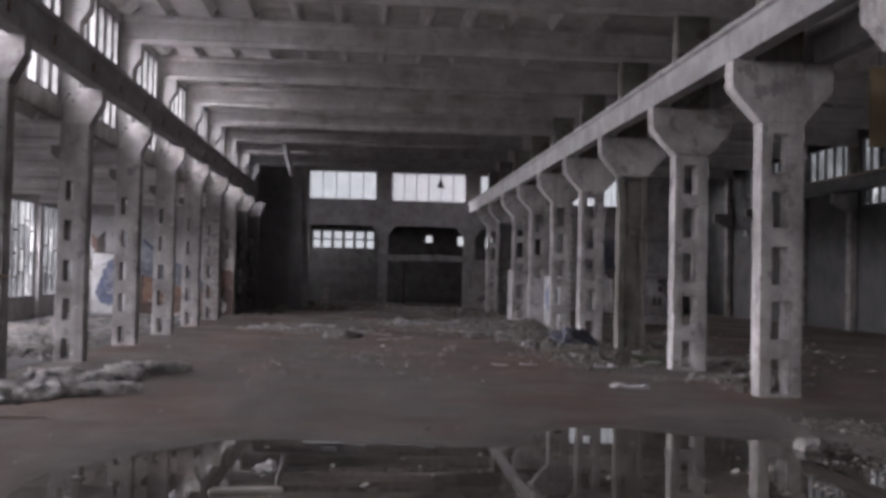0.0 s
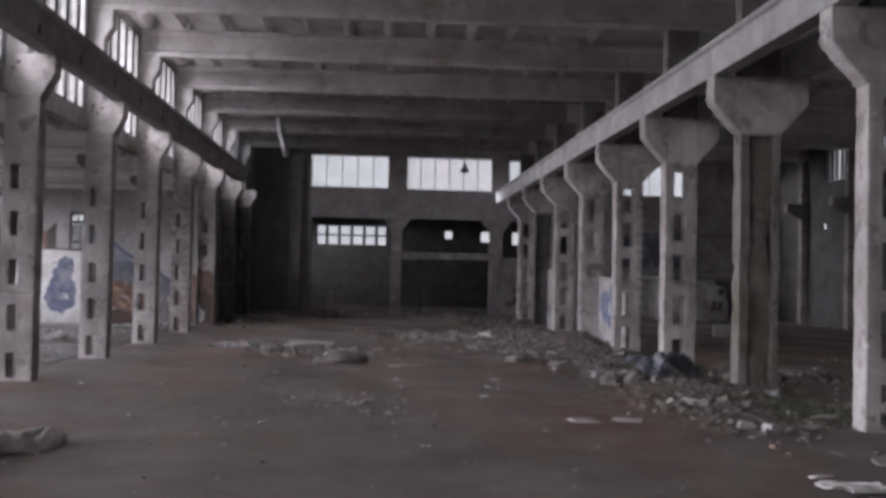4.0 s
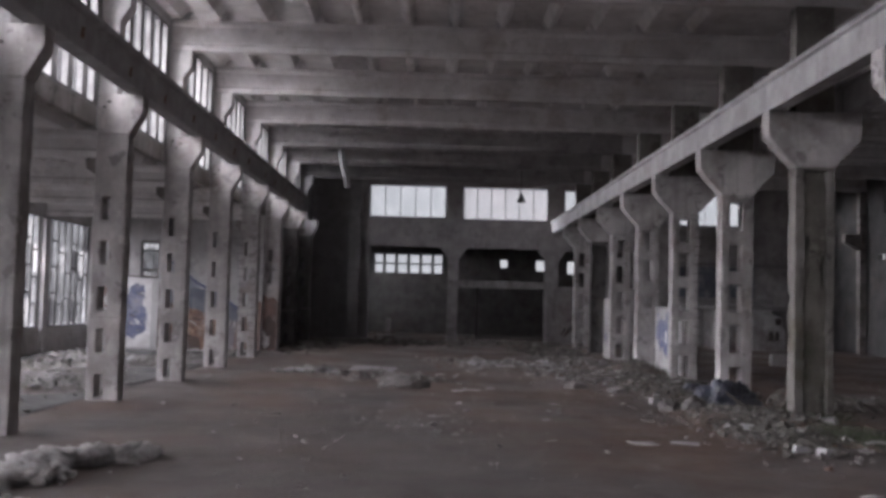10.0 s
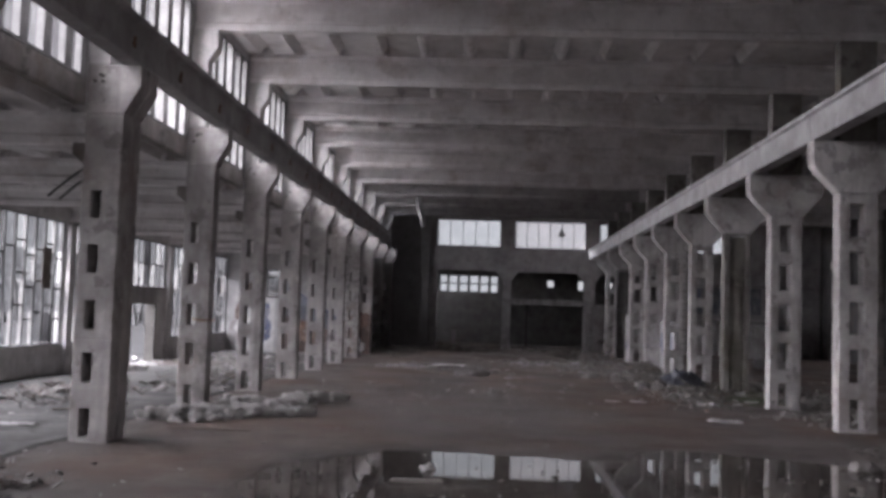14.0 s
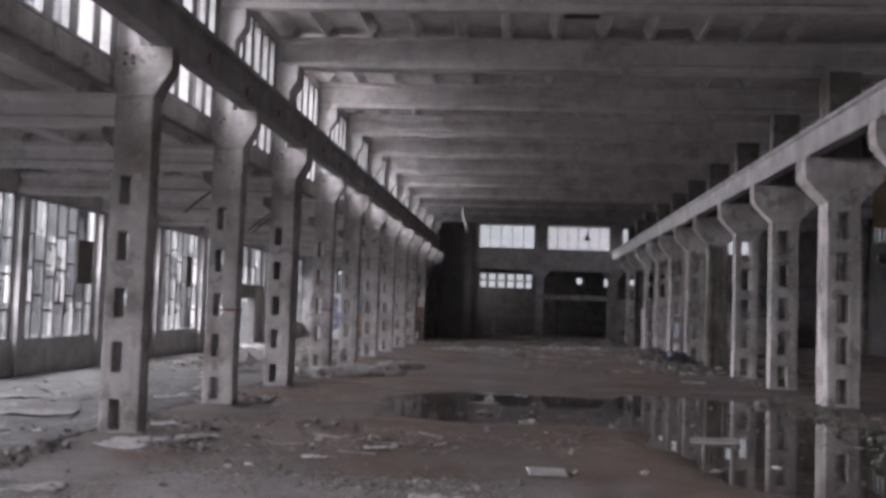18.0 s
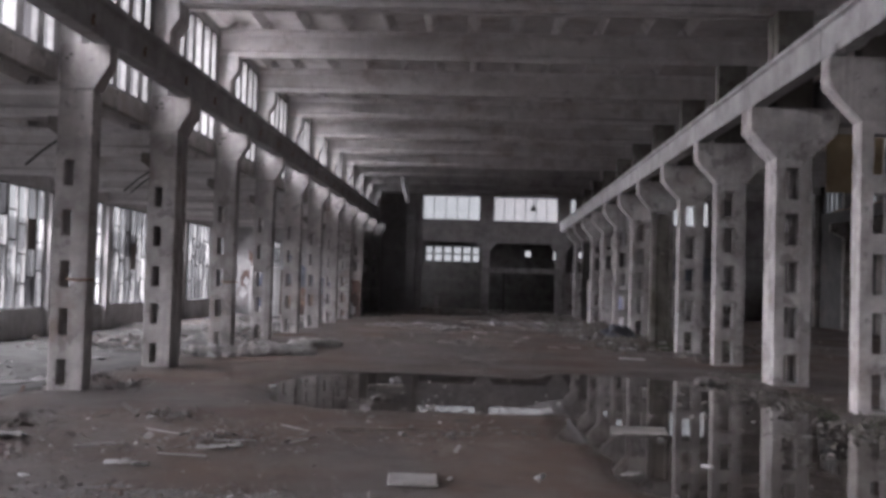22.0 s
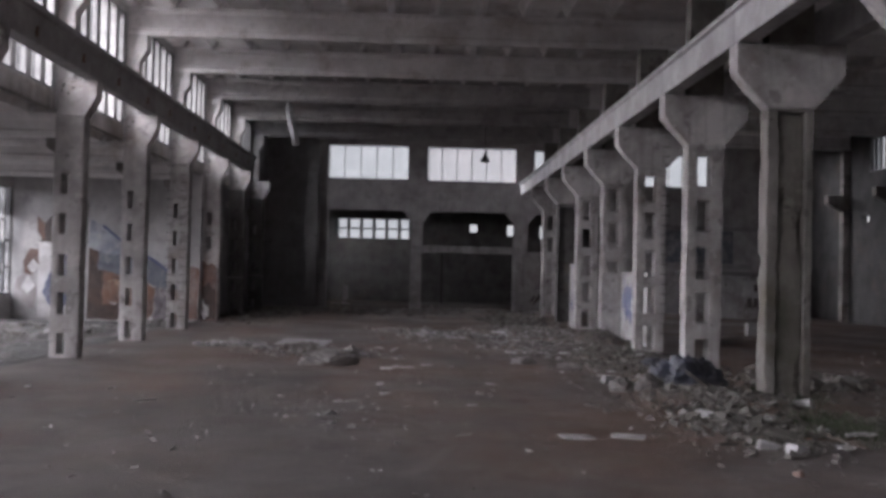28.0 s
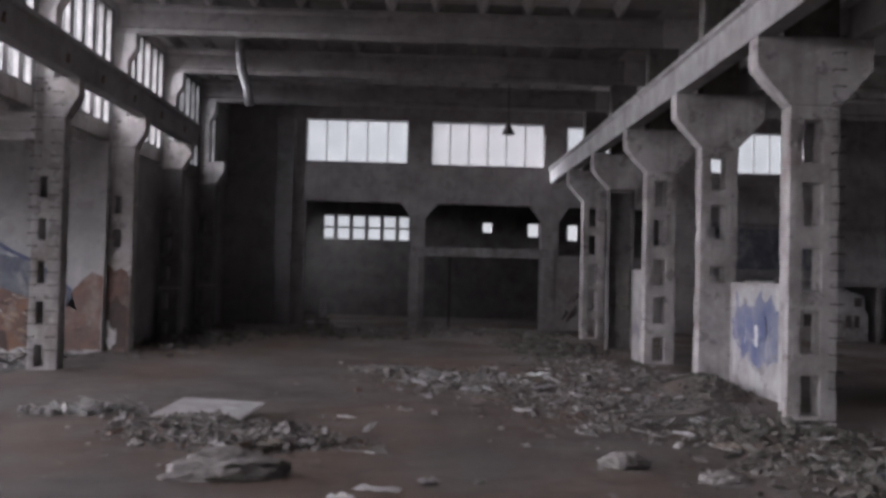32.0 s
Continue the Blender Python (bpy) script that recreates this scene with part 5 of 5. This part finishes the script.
rubble("aisle_debris", [(-10.0, 31.0, 1.5, 3.0, 0.05), (-9.3, 55.0, 1.2, 2.5, 0.1), (-13.0, 26.0, 3.0, 5.0, 0.0)], 1500, 0.1, RUBBLE, "scattered broken concrete on the aisle floor", 19, flat=0.4, cover=False)
rubble("aisle_litter", [(-11.5, 12.0, 3.4, 6.0, 0.0), (-12.0, 22.0, 3.4, 6.0, 0.0), (-10.0, 3.0, 1.8, 4.0, 0.0)], 900, 0.1, PALERUBBLE, "flat pale scraps of plaster and paper on the aisle slab", 41, flat=0.1, cover=False, big=0)
rubble("dry_litter", [(-6.6, 4.2, 1.1, 1.6, 0.0), (-6.9, 10.0, 0.8, 1.3, 0.0), (-4.6, 5.6, 1.6, 1.0, 0.0)], 900, 0.055, RUBBLE, "dry litter and chips strewn round the column feet", 42, flat=0.2, cover=False, big=16)
rubble("kerb_rubble", [(-8.2, 4.6, 0.9, 2.6, 0.04), (-8.3, -1.0, 0.9, 4.0, 0.05), (-8.2, 11.0, 0.6, 3.0, 0.02), (-6.4, 2.0, 1.2, 1.2, 0.02)], 2600, 0.046, RUBBLE, "crumbled concrete along the aisle kerb", 20, flat=0.35, big=30)
# bed of fine gravel over the dirt, thinning out at its rim
vs, n = [], 150
for j in range(n + 1):
    for i in range(n + 1):
        x, y = -7.9 + 8.6 * i / n, -9.0 + 9.6 * j / n
        e = min(1.0, (y + 9.0) * 0.8, (x + 7.9) * 0.8, (0.5 - x) * 0.7, (-0.55 - 0.02 * x - y) * 0.8) + 0.3 * fbm(x * 0.8, y * 0.8, 12)
        vs.append((x, y, ground_height(x, y) + 0.03 * min(1.0, e) + 0.012 * nz(x * 5, y * 5, 2) + 0.008 * nz(x * 13, y * 13, 4)))
fs = [(j * (n + 1) + i, j * (n + 1) + i + 1, (j + 1) * (n + 1) + i + 1, (j + 1) * (n + 1) + i) for j in range(n) for i in range(n)]
solid_thing("gravel_bed", Shape().add(vs, fs).mesh("gravel_bed", GRAVEL, smooth=True), "bed of fine grey gravel over the dirt floor", "gravel", kind="stuff")
rubble("gravel_patch", [(-3.4, -1.6, 3.6, 1.9, 0.02), (-6.0, -3.4, 2.0, 2.0, 0.02), (-1.2, -1.4, 1.6, 1.6, 0.02)], 9000, 0.019, RUBBLE, "small grey stones strewn over the gravel", 21, cover=False)
rubble("dry_litter", [(-3.0, 3.4, 2.6, 2.2, 0.0), (-5.6, 1.2, 1.6, 1.6, 0.0), (0.6, 4.2, 1.8, 1.4, 0.0)], 2200, 0.042, RUBBLE, "dry litter and chips strewn on the dirt", 22, flat=0.22, cover=False, big=30)
rubble("back_debris", [(-2.0, 69.0, 4.5, 3.5, 0.06), (4.5, 71.0, 4.0, 2.6, 0.16), (-6.5, 62.0, 1.8, 6.0, 0.12), (6.5, 63.0, 2.0, 6.0, 0.08)], 8000, 0.085, DARKRUBBLE, "dark heaps of burnt debris by the end wall", 23)
rubble("puddle_edge_debris", [(7.6, 12.0, 1.3, 4.0, 0.02), (8.6, 16.5, 1.2, 2.0, 0.03), (8.2, 5.0, 1.4, 4.0, 0.02)], 4200, 0.045, DARKRUBBLE, "wet rubble and weeds at the puddle's edge", 24, flat=0.4, big=40)
rubble("floating_litter", [(6.4, 6.0, 2.4, 7.0, 0.0), (5.2, 11.5, 2.0, 3.5, 0.0), (1.6, 9.2, 1.2, 0.8, 0.0)], 560, 0.045, DARKRUBBLE, "wet scraps and silt crumbs lying in the puddle", 26, flat=0.2, cover=False, big=12)
rubble("floor_litter", [(0.0, 30.0, 8.0, 14.0, 0.0), (0.0, 8.0, 8.0, 14.0, 0.0), (15.0, 36.0, 7.0, 26.0, 0.0)], 2600, 0.04, PALERUBBLE, "small pale chips strewn over the dirt floor", 25, flat=0.4, cover=False, big=24)

# single things among the rubble
def drop(name, mesh, x, y, label, category, turn=0.0, tilt=(0, 0), lift=0.0, group=""):
    z = (ground_height(x, y) if x > -8.2 else -0.1) + lift
    return solid_thing(name, mesh, label, category, pose(x, y, z, tilt[0], tilt[1], turn), group)


drop("stuffed_sack", lump_mesh("stuffed_sack", SACK, 0.72, 0.4, 0.27, 4, 0.34), -0.75, 38.8, "bulging dirty grey sack lying before a rubble heap", "sack", 8, lift=-0.02)
drop("fallen_board", Shape().box(-0.72, 0.72, -0.9, 0.9, 0, 0.04).mesh("fallen_board", SHEET, bevel=0.01, jitter=0.07), -1.95, 43.5, "pale flat board lying tilted on the rubble heap", "board", -6, (3, 2), 0.15)
drop("plastic_bag", lump_mesh("plastic_bag", PLASTIC, 0.8, 0.55, 0.62, 21, 0.36), 7.35, 34.1, "dark blue bulging plastic bag beside a column", "bag", 15, lift=-0.03)
drop("stuffed_sack", lump_mesh("stuffed_sack", DULLSACK, 0.34, 0.28, 0.34, 30, 0.16), 6.45, 33.7, "upright grey sack leaning on dark bags", "sack", 40, lift=-0.03)
drop("stuffed_sack", lump_mesh("stuffed_sack", DULLSACK, 0.4, 0.3, 0.22, 33, 0.22), 5.95, 34.2, "small slumped grey sack among rubble", "sack", 80, lift=-0.03)
drop("broken_slab", Shape().box(-0.26, 0.26, -0.24, 0.24, 0, 0.03).mesh("broken_slab", PANEL, bevel=0.02, jitter=0.05), 4.0, 28.1, "grey broken concrete slab lying flat on dirt", "slab", 12, lift=0.0)
drop("broken_slab", Shape().box(-0.26, 0.26, -0.22, 0.22, 0, 0.025).mesh("broken_slab", SHEET, bevel=0.02, jitter=0.05), 4.8, 28.2, "pale broken slab lying flat on dirt", "slab", -15, lift=0.0)
drop("broken_slab", Shape().box(-0.32, 0.32, -0.2, 0.2, 0, 0.05).mesh("broken_slab", SHEET, bevel=0.02, jitter=0.06), 6.35, 22.5, "pale cracked slab beside a column foot", "slab", 5, lift=0.0)
drop("broken_slab", Shape().box(-0.48, 0.48, -0.46, 0.46, 0, 0.035).mesh("broken_slab", SILL, bevel=0.012, jitter=0.1), 3.75, 5.7, "grey slab lying half in the puddle", "slab", -8, (1, 1), lift=0.1)
drop("broken_slab", Shape().box(-0.3, 0.3, -0.34, 0.34, 0, 0.04).mesh("broken_slab", PANEL, bevel=0.012, jitter=0.05), 0.17, 0.42, "rectangular grey concrete slab on the dirt", "slab", 4, lift=0.0)
drop("broken_slab", Shape().box(-0.45, 0.45, -0.1, 0.1, 0, 0.07).mesh("broken_slab", SILL, bevel=0.02, jitter=0.08), -1.2, 11.9, "dark wet beam stub lying in the puddle", "slab", 3, lift=0.09)
drop("cloth_rag", lump_mesh("cloth_rag", SACK, 0.2, 0.14, 0.08, 52, 0.6), -1.07, 9.4, "wet pale rag lying in the puddle", "rag", 30, lift=0.1)
drop("cloth_rag", lump_mesh("cloth_rag", PAPER, 0.22, 0.12, 0.08, 55, 0.6), -1.1, 13.2, "wet pale rag at the puddle's rim", "rag", 70, lift=0.1)
drop("pale_stone", lump_mesh("pale_stone", SACK, 0.3, 0.22, 0.16, 61, 0.22), 6.96, 15.0, "grey rounded stone at the puddle's edge", "stone", 20, lift=0.03)
for i, (x, y, s) in enumerate(((6.65, 27.2, 0.17), (6.95, 26.9, 0.18), (6.5, 29.9, 0.22), (6.9, 30.4, 0.15), (8.9, 31.8, 0.2))):
    drop("concrete_block", Shape().box(-s, s, -s * 0.7, s * 0.7, 0, s).mesh("concrete_block", SHEET, bevel=0.03, jitter=0.1), x, y, "grey broken concrete block on the ground", "block", 37 * i, lift=-0.01, group="loose blocks")
scraps = [lump_mesh("plastic_scrap", PAPER if i < 2 else PALE, 0.09 + 0.03 * i, 0.06, 0.03, 70 + i, 0.7, 3) for i in range(4)]
for i, (x, y) in enumerate(((0.97, 40.6), (0.2, 52.7), (-6.2, 33.0), (0.4, 44.0), (-0.6, 55.0), (5.2, 37.8), (3.2, 35.0), (6.1, 23.3), (4.72, 3.56), (4.18, 2.5), (6.69, 5.8), (5.8, -0.1), (6.4, 0.9), (7.7, 3.6), (2.94, 1.3), (1.74, 1.0), (3.0, -1.8), (9.0, 11.6), (5.6, 10.5), (-4.68, -0.2), (-4.4, 0.0), (2.6, 31.5))):
    drop("plastic_scrap", scraps[i % 4], x, y, "crumpled white plastic scrap on the floor", "litter", 53 * i, lift=-0.005 if basin(x, y) < 0 else 0.09, group="white scraps")
# flat torn sheets and rags
def rag_mesh(w, d, seed, mat, rise=0.05):
    """A thin torn sheet lying in folds, with a ragged rim."""
    n, vs = 14, []
    for j in range(n + 1):
        for i in range(n + 1):
            u, v = 2 * i / n - 1, 2 * j / n - 1
            k = 1 - 0.3 * abs(nz(u * 1.7 + seed, v * 1.7, 2)) - 0.12 * (u * u * v * v)
            x, y = w * u * k + 0.1 * w * nz(v * 2.5, seed, 1), d * v * k + 0.1 * d * nz(u * 2.5, seed, 4)
            vs.append((x, y, 0.008 + rise * abs(nz(u * 1.6 + seed, v * 1.6, 9)) * 2 + 0.3 * rise * nz(u * 4, v * 4, seed)))
    top = [(j * (n + 1) + i, j * (n + 1) + i + 1, (j + 1) * (n + 1) + i + 1, (j + 1) * (n + 1) + i) for j in range(n) for i in range(n)]
    m = len(vs)
    vs += [(x, y, z - 0.006) for x, y, z in vs]
    rim = [i for i in range(n)] + [j * (n + 1) + n for j in range(n)] + [n * (n + 1) + i for i in range(n, 0, -1)] + [j * (n + 1) for j in range(n, 0, -1)]
    fs = top + [tuple(q + m for q in f[::-1]) for f in top] + [(a, a + m, b + m, b) for a, b in zip(rim, rim[1:] + rim[:1])]
    return Shape().add(vs, fs).mesh("torn_sheet", mat, smooth=True)


for i, (x, y, w, d, a, mat) in enumerate(((-6.75, 2.05, 0.7, 0.35, 10, SHEET), (-6.95, 1.35, 0.5, 0.3, -25, SHEET), (-6.1, 2.7, 0.45, 0.22, 20, PALE), (-7.35, 4.4, 0.3, 0.2, 50, PAPER),
                                          (-6.6, -2.6, 0.5, 0.3, 15, PALE), (-1.3, -2.2, 0.42, 0.3, -10, SHEET), (-2.7, 2.4, 0.35, 0.1, 35, PALE),
                                          (-3.5, 0.9, 0.3, 0.1, -5, PALE), (0.8, 37.6, 0.16, 0.14, 20, PAPER), (1.2, 38.1, 0.3, 0.13, -12, SHEET), (1.8, 38.5, 0.14, 0.12, 30, SHEET),
                                          (6.2, 22.6, 0.45, 0.22, -8, PAPER), (7.6, 30.8, 0.45, 0.3, 25, SHEET), (-9.4, 10.8, 0.8, 0.25, 70, SHEET),
                                          (-10.8, 6.0, 0.9, 0.5, 15, SACK), (-13.0, 9.0, 0.7, 0.4, 40, SACK), (-10.5, 17.5, 0.5, 0.3, 5, SHEET), (2.2, 52.0, 0.5, 0.3, 12, PAPER))):
    drop("torn_sheet", rag_mesh(w, d, 3.3 * i, mat, 0.04), x, y, "torn dirty sheet lying crumpled on the floor" if mat is SHEET else "pale torn wrapping lying flat on the floor", "sheet", a, lift=0.012, group="torn sheets")

scrap_meshes = [rag_mesh(0.1 + 0.05 * i, 0.07 + 0.02 * (i % 3), 50 + 2.1 * i, (SHEET, SACK, PALE, SHEET, WOOD, PAPER)[i], 0.05) for i in range(6)]
r = random.Random(63)
for cx, cy, rx, ry, n in ((4.5, 48.5, 3.2, 5.0, 46), (7.0, 36.0, 1.4, 5.5, 34), (-1.2, 41.8, 1.6, 1.3, 14), (-12.0, 44.0, 3.0, 8.0, 26), (7.4, 29.0, 1.2, 2.0, 14)):
    for _ in range(n):
        x, y = cx + rx * max(-1.3, min(1.3, r.gauss(0, 0.55))), cy + ry * max(-1.3, min(1.3, r.gauss(0, 0.55)))
        if clear_of_columns(x, y):
            i = r.choices(range(6), (5, 5, 3, 4, 3, 1))[0]
            drop("litter_scrap", scrap_meshes[i], x, y, ("grey rag", "brown-grey rag", "pale cardboard scrap", "dusty cloth scrap", "splintered wood scrap", "white paper scrap")[i] + " caught among the rubble", "litter", r.uniform(0, 360), (r.uniform(-12, 12), r.uniform(-12, 12)), 0.1, group="litter scraps")

# thin pale laths and bent rods in the rubble
lath = Shape().box(-0.32, 0.32, -0.02, 0.02, 0, 0.018).mesh("lath", SHEET, bevel=0.004)
rod = Shape().tube([(-0.5, 0, 0.02), (-0.1, 0.03, 0.05), (0.3, 0.0, 0.03), (0.6, 0.08, 0.1)], 0.012, 6).mesh("bent_rod", RUST, smooth=True)
for i, (x, y, a) in enumerate(((6.94, 43.0, -15), (6.25, 41.2, -60), (5.8, 46.9, -70), (5.36, 42.5, -55), (4.4, 47.5, 20), (2.8, 49.0, 70), (-2.6, 2.9, 30), (-3.9, 3.6, -20), (-1.7, 3.1, 75), (-3.0, 1.6, 10), (-4.4, 2.2, 50), (-2.0, 4.4, -35))):
    drop("lath", lath, x, y, "thin pale wooden lath in the litter", "lath", a, (0, 3), 0.07 if y > 30 else 0.02, group="laths")
for i, (x, y, a) in enumerate(((7.2, 31.6, 40), (8.0, 36.0, 110), (6.0, 48.0, 15), (8.3, 40.0, 75), (-8.0, 3.2, 80), (7.7, 27.9, 10))):
    drop("bent_rod", rod, x, y, "bent rusty reinforcing rod in the rubble", "rod", a, (0, 4), 0.1 if y > 30 else 0.02, group="bent rods")

# more sacks, a tarp and a carton along the rubble bank
drop("stuffed_sack", lump_mesh("stuffed_sack", SACK, 0.36, 0.26, 0.17, 81, 0.3), 4.48, 39.9, "slumped brown-grey sack among small rubble", "sack", 12, lift=-0.02)
drop("stuffed_sack", lump_mesh("stuffed_sack", SACK, 0.36, 0.25, 0.14, 85, 0.3), 5.55, 38.95, "flat grey sack beside the rubble bank", "sack", -14, lift=-0.02)
drop("blue_tarp", lump_mesh("blue_tarp", PLASTIC, 0.55, 0.5, 0.24, 88, 0.4), 7.8, 38.2, "crumpled dark blue tarp at a column foot", "tarp", 30, lift=0.08)
c = thing("small_carton", (5.98, 35.8, ground_height(5.98, 35.8) + 0.02), "small grey open carton lying in rubble", "carton", turn=24)
part("body", Shape().box(-0.13, 0.13, -0.1, 0.1, 0, 0.17).mesh("body", SHEET, bevel=0.008, jitter=0.03), c)
part("flap", Shape().box(-0.13, 0.13, -0.22, -0.101, 0.15, 0.16).mesh("flap", SHEET, jitter=0.02), c)
part("flap", Shape().box(-0.27, -0.131, -0.1, 0.1, 0.155, 0.165).mesh("flap", SHEET, jitter=0.02), c)

plank = Shape().box(-0.9, 0.9, -0.05, 0.05, 0, 0.03).mesh("plank", WOOD, bevel=0.005)
for i, (x, y, a) in enumerate(((5.7, 44.6, -18), (6.3, 46.0, -4), (-10.4, 21.0, 60), (-11.6, 33.0, 35), (7.4, 41.5, 50), (-0.5, 4.4, 20), (-6.0, 17.0, 12))):
    drop("plank", plank, x, y, "thin weathered plank lying on the floor", "plank", a, (0, 2), 0.03, group="loose planks")
c = thing("pallet_stack", (-2.7, 68.0, ground_height(-2.7, 68.0)), "pale wooden pallet stack in front of the dark opening", "pallet")
runner = Shape().box(-0.55, -0.45, -0.4, 0.4, -0.1, -0.001).box(0.45, 0.55, -0.4, 0.4, -0.1, -0.001).box(-0.05, 0.05, -0.4, 0.4, -0.1, -0.001).mesh("pallet", WOOD)
deck = [Shape().box(-0.55, 0.55, -0.055, 0.055, 0, 0.028).mesh("deck_board", m, bevel=0.004) for m in (WOOD, PALE)]
for i in range(5):
    p = part("pallet", runner, c, at=(0.04 * nz(i, 3), 0, 0.1 + 0.14 * i))
    for j in range(5):
        part("deck_board", deck[i == 3], p, at=(0.01 * nz(i, j), -0.34 + 0.17 * j, 0))
solid_thing("leaning_post", Shape().box(-0.15, 0.15, -0.15, 0.15, 0, 1.5).mesh("leaning_post", PANEL, bevel=0.02), "grey concrete stub standing behind the pallets", "post", pose(-2.6, 69.2, 0, 0, 3, 10))

# rusty sheet in the second nave, slid to a roof beam to fit the view; rods made up
c = thing("rusty_sheet", (14.3, 27.2, 6.4), "ochre rusted steel sheet placed to fit the view, on made-up rods", "sheet")
part("sheet", Shape().box(0, 2.8, 0, 0.05, 0, 2.3).mesh("sheet", OCHRE, bevel=0.005), c)
for x in (0.3, 2.5):
    part("rod", Shape().tube([(x, 0.025, 2.28), (x, 0.025, 3.52)], 0.015, 6).mesh("rod", STEEL), c)

# boards and rusty plates over lost panes of the aisle windows
for i, (y, z, w, h) in enumerate(((19.3, 2.95, 1.3, 1.6), (31.0, 3.1, 0.7, 1.5), (25.2, 3.3, 0.8, 1.2), (36.4, 2.7, 0.7, 1.3))):
    solid_thing("window_board", Shape().box(0, 0.03, 0, w, 0, h).mesh("window_board", BROWN if i % 2 == 0 else WOOD, bevel=0.004, jitter=0.02), "rusty brown plate fixed over lost window panes", "board", pose(XO + 0.01, y, z), group="window boards")

# aisle doorway: dark jambs added across the reveal to hide its sunlit white
c = thing("doorway_frame", (XO + 0.02, 39.95, -0.1), "frame of an open doorway, dark jambs added over the sunlit reveal", "door frame")
part("jamb", Shape().box(-0.34, 0.12, -0.12, 0.03, 0, 2.76).mesh("jamb", STEEL), c)
part("jamb", Shape().box(-0.34, 0.12, 3.12, 3.27, 0, 2.76).mesh("jamb", STEEL), c)
part("head", Shape().box(0, 0.14, -0.12, 3.27, 2.761, 3.54).mesh("head", PANEL, bevel=0.01), c, "stained concrete head panel")


# weeds by the columns and along the water
r, sh = random.Random(31), Shape()
for cx, cy, rx, ry, n in ((8.6, 29.5, 1.0, 1.8, 1300), (8.9, 33.4, 0.9, 1.4, 900), (7.6, 31.5, 0.8, 1.6, 300), (8.3, 9.0, 0.6, 5.0, 160), (8.8, 16.0, 0.7, 1.5, 90)):
    for _ in range(n):
        x, y = cx + rx * r.gauss(0, 0.5), cy + ry * r.gauss(0, 0.5)
        if not clear_of_columns(x, y):
            continue
        z, a, h = ground_height(x, y) + 0.03, r.uniform(0, 6.28), r.uniform(0.04, 0.14)
        dx, dy = math.cos(a), math.sin(a)
        sh.add([(x - 0.012 * dy, y + 0.012 * dx, z), (x + 0.012 * dy, y - 0.012 * dx, z), (x + 0.35 * h * dx + 0.01 * dy, y + 0.35 * h * dy, z + 0.7 * h), (x + 0.7 * h * dx, y + 0.7 * h * dy, z + h)], [(0, 1, 2), (0, 2, 3)])
solid_thing("weeds", sh.mesh("weeds", WEED), "thin dark green weeds among the rubble", "weeds", kind="stuff")


# ---------------------------------------------------------------- outside: bare trees and far woods
def bare_tree(x, y, h, seed):
    r = random.Random(seed)
    c = thing("bare_tree", (x, y, -0.35), "bare dark winter tree standing in the snow", "tree", "bare trees")
    trunk, crown = Shape(), Shape()

    def limb(sh, p, d, length, rad, level):
        pts, q = [p], p.copy()
        for i in range(4):
            d = (d + Vector((r.gauss(0, 0.14), r.gauss(0, 0.14), r.gauss(0.05, 0.08)))).normalized()
            q = q + d * length / 4
            pts.append(q.copy())
        sh.tube(pts, [rad * (1 - 0.16 * i) for i in range(5)], 6 if level < 2 else 4)
        if level < 4:
            for _ in range(3 if level < 3 else 2):
                i = r.randint(2, 4)
                e = (d + Vector((r.gauss(0, 0.6), r.gauss(0, 0.6), r.uniform(0.0, 0.6)))).normalized()
                limb(crown, pts[i], e, length * r.uniform(0.5, 0.75), rad * 0.5, level + 1)

    limb(trunk, Vector((0, 0, 0)), Vector((0, 0, 1)), h * 0.45, h * 0.022, 0)
    part("trunk", trunk.mesh("trunk", BARK), c)
    part("crown", crown.mesh("crown", BARK), c)


for i, (x, y, h) in enumerate(((-29, 66, 8), (-34, 58, 10), (-38, 84, 11), (-33, 40, 9), (-42, 47, 12), (-36, 28, 10), (-45, 70, 12), (-40, 100, 12), (-32, 112, 11))):
    bare_tree(x, y, h, 100 + i)

# far woods as a ragged band of twiggy trunks
r, sh = random.Random(77), Shape()
for _ in range(900):
    a = r.uniform(math.radians(95), math.radians(215))
    d = r.uniform(110, 150)
    x, y, h = d * math.cos(a), 30 + d * math.sin(a), r.uniform(5, 10)
    w = r.uniform(0.1, 0.3)
    sh.tube([(x, y, -0.4), (x + r.gauss(0, 0.5), y, h * 0.5), (x + r.gauss(0, 1), y, h)], [w, w * 0.7, 0.05], 4)
    for _ in range(4):
        z = r.uniform(0.4, 0.9) * h
        sh.tube([(x, y, z), (x + r.gauss(0, 2.0), y + r.gauss(0, 2.0), z + r.uniform(0.5, 2.5))], [0.12, 0.04], 3)
solid_thing("far_woods", sh.mesh("far_woods", FAR), "far bare grey winter woods", "woods", kind="stuff")
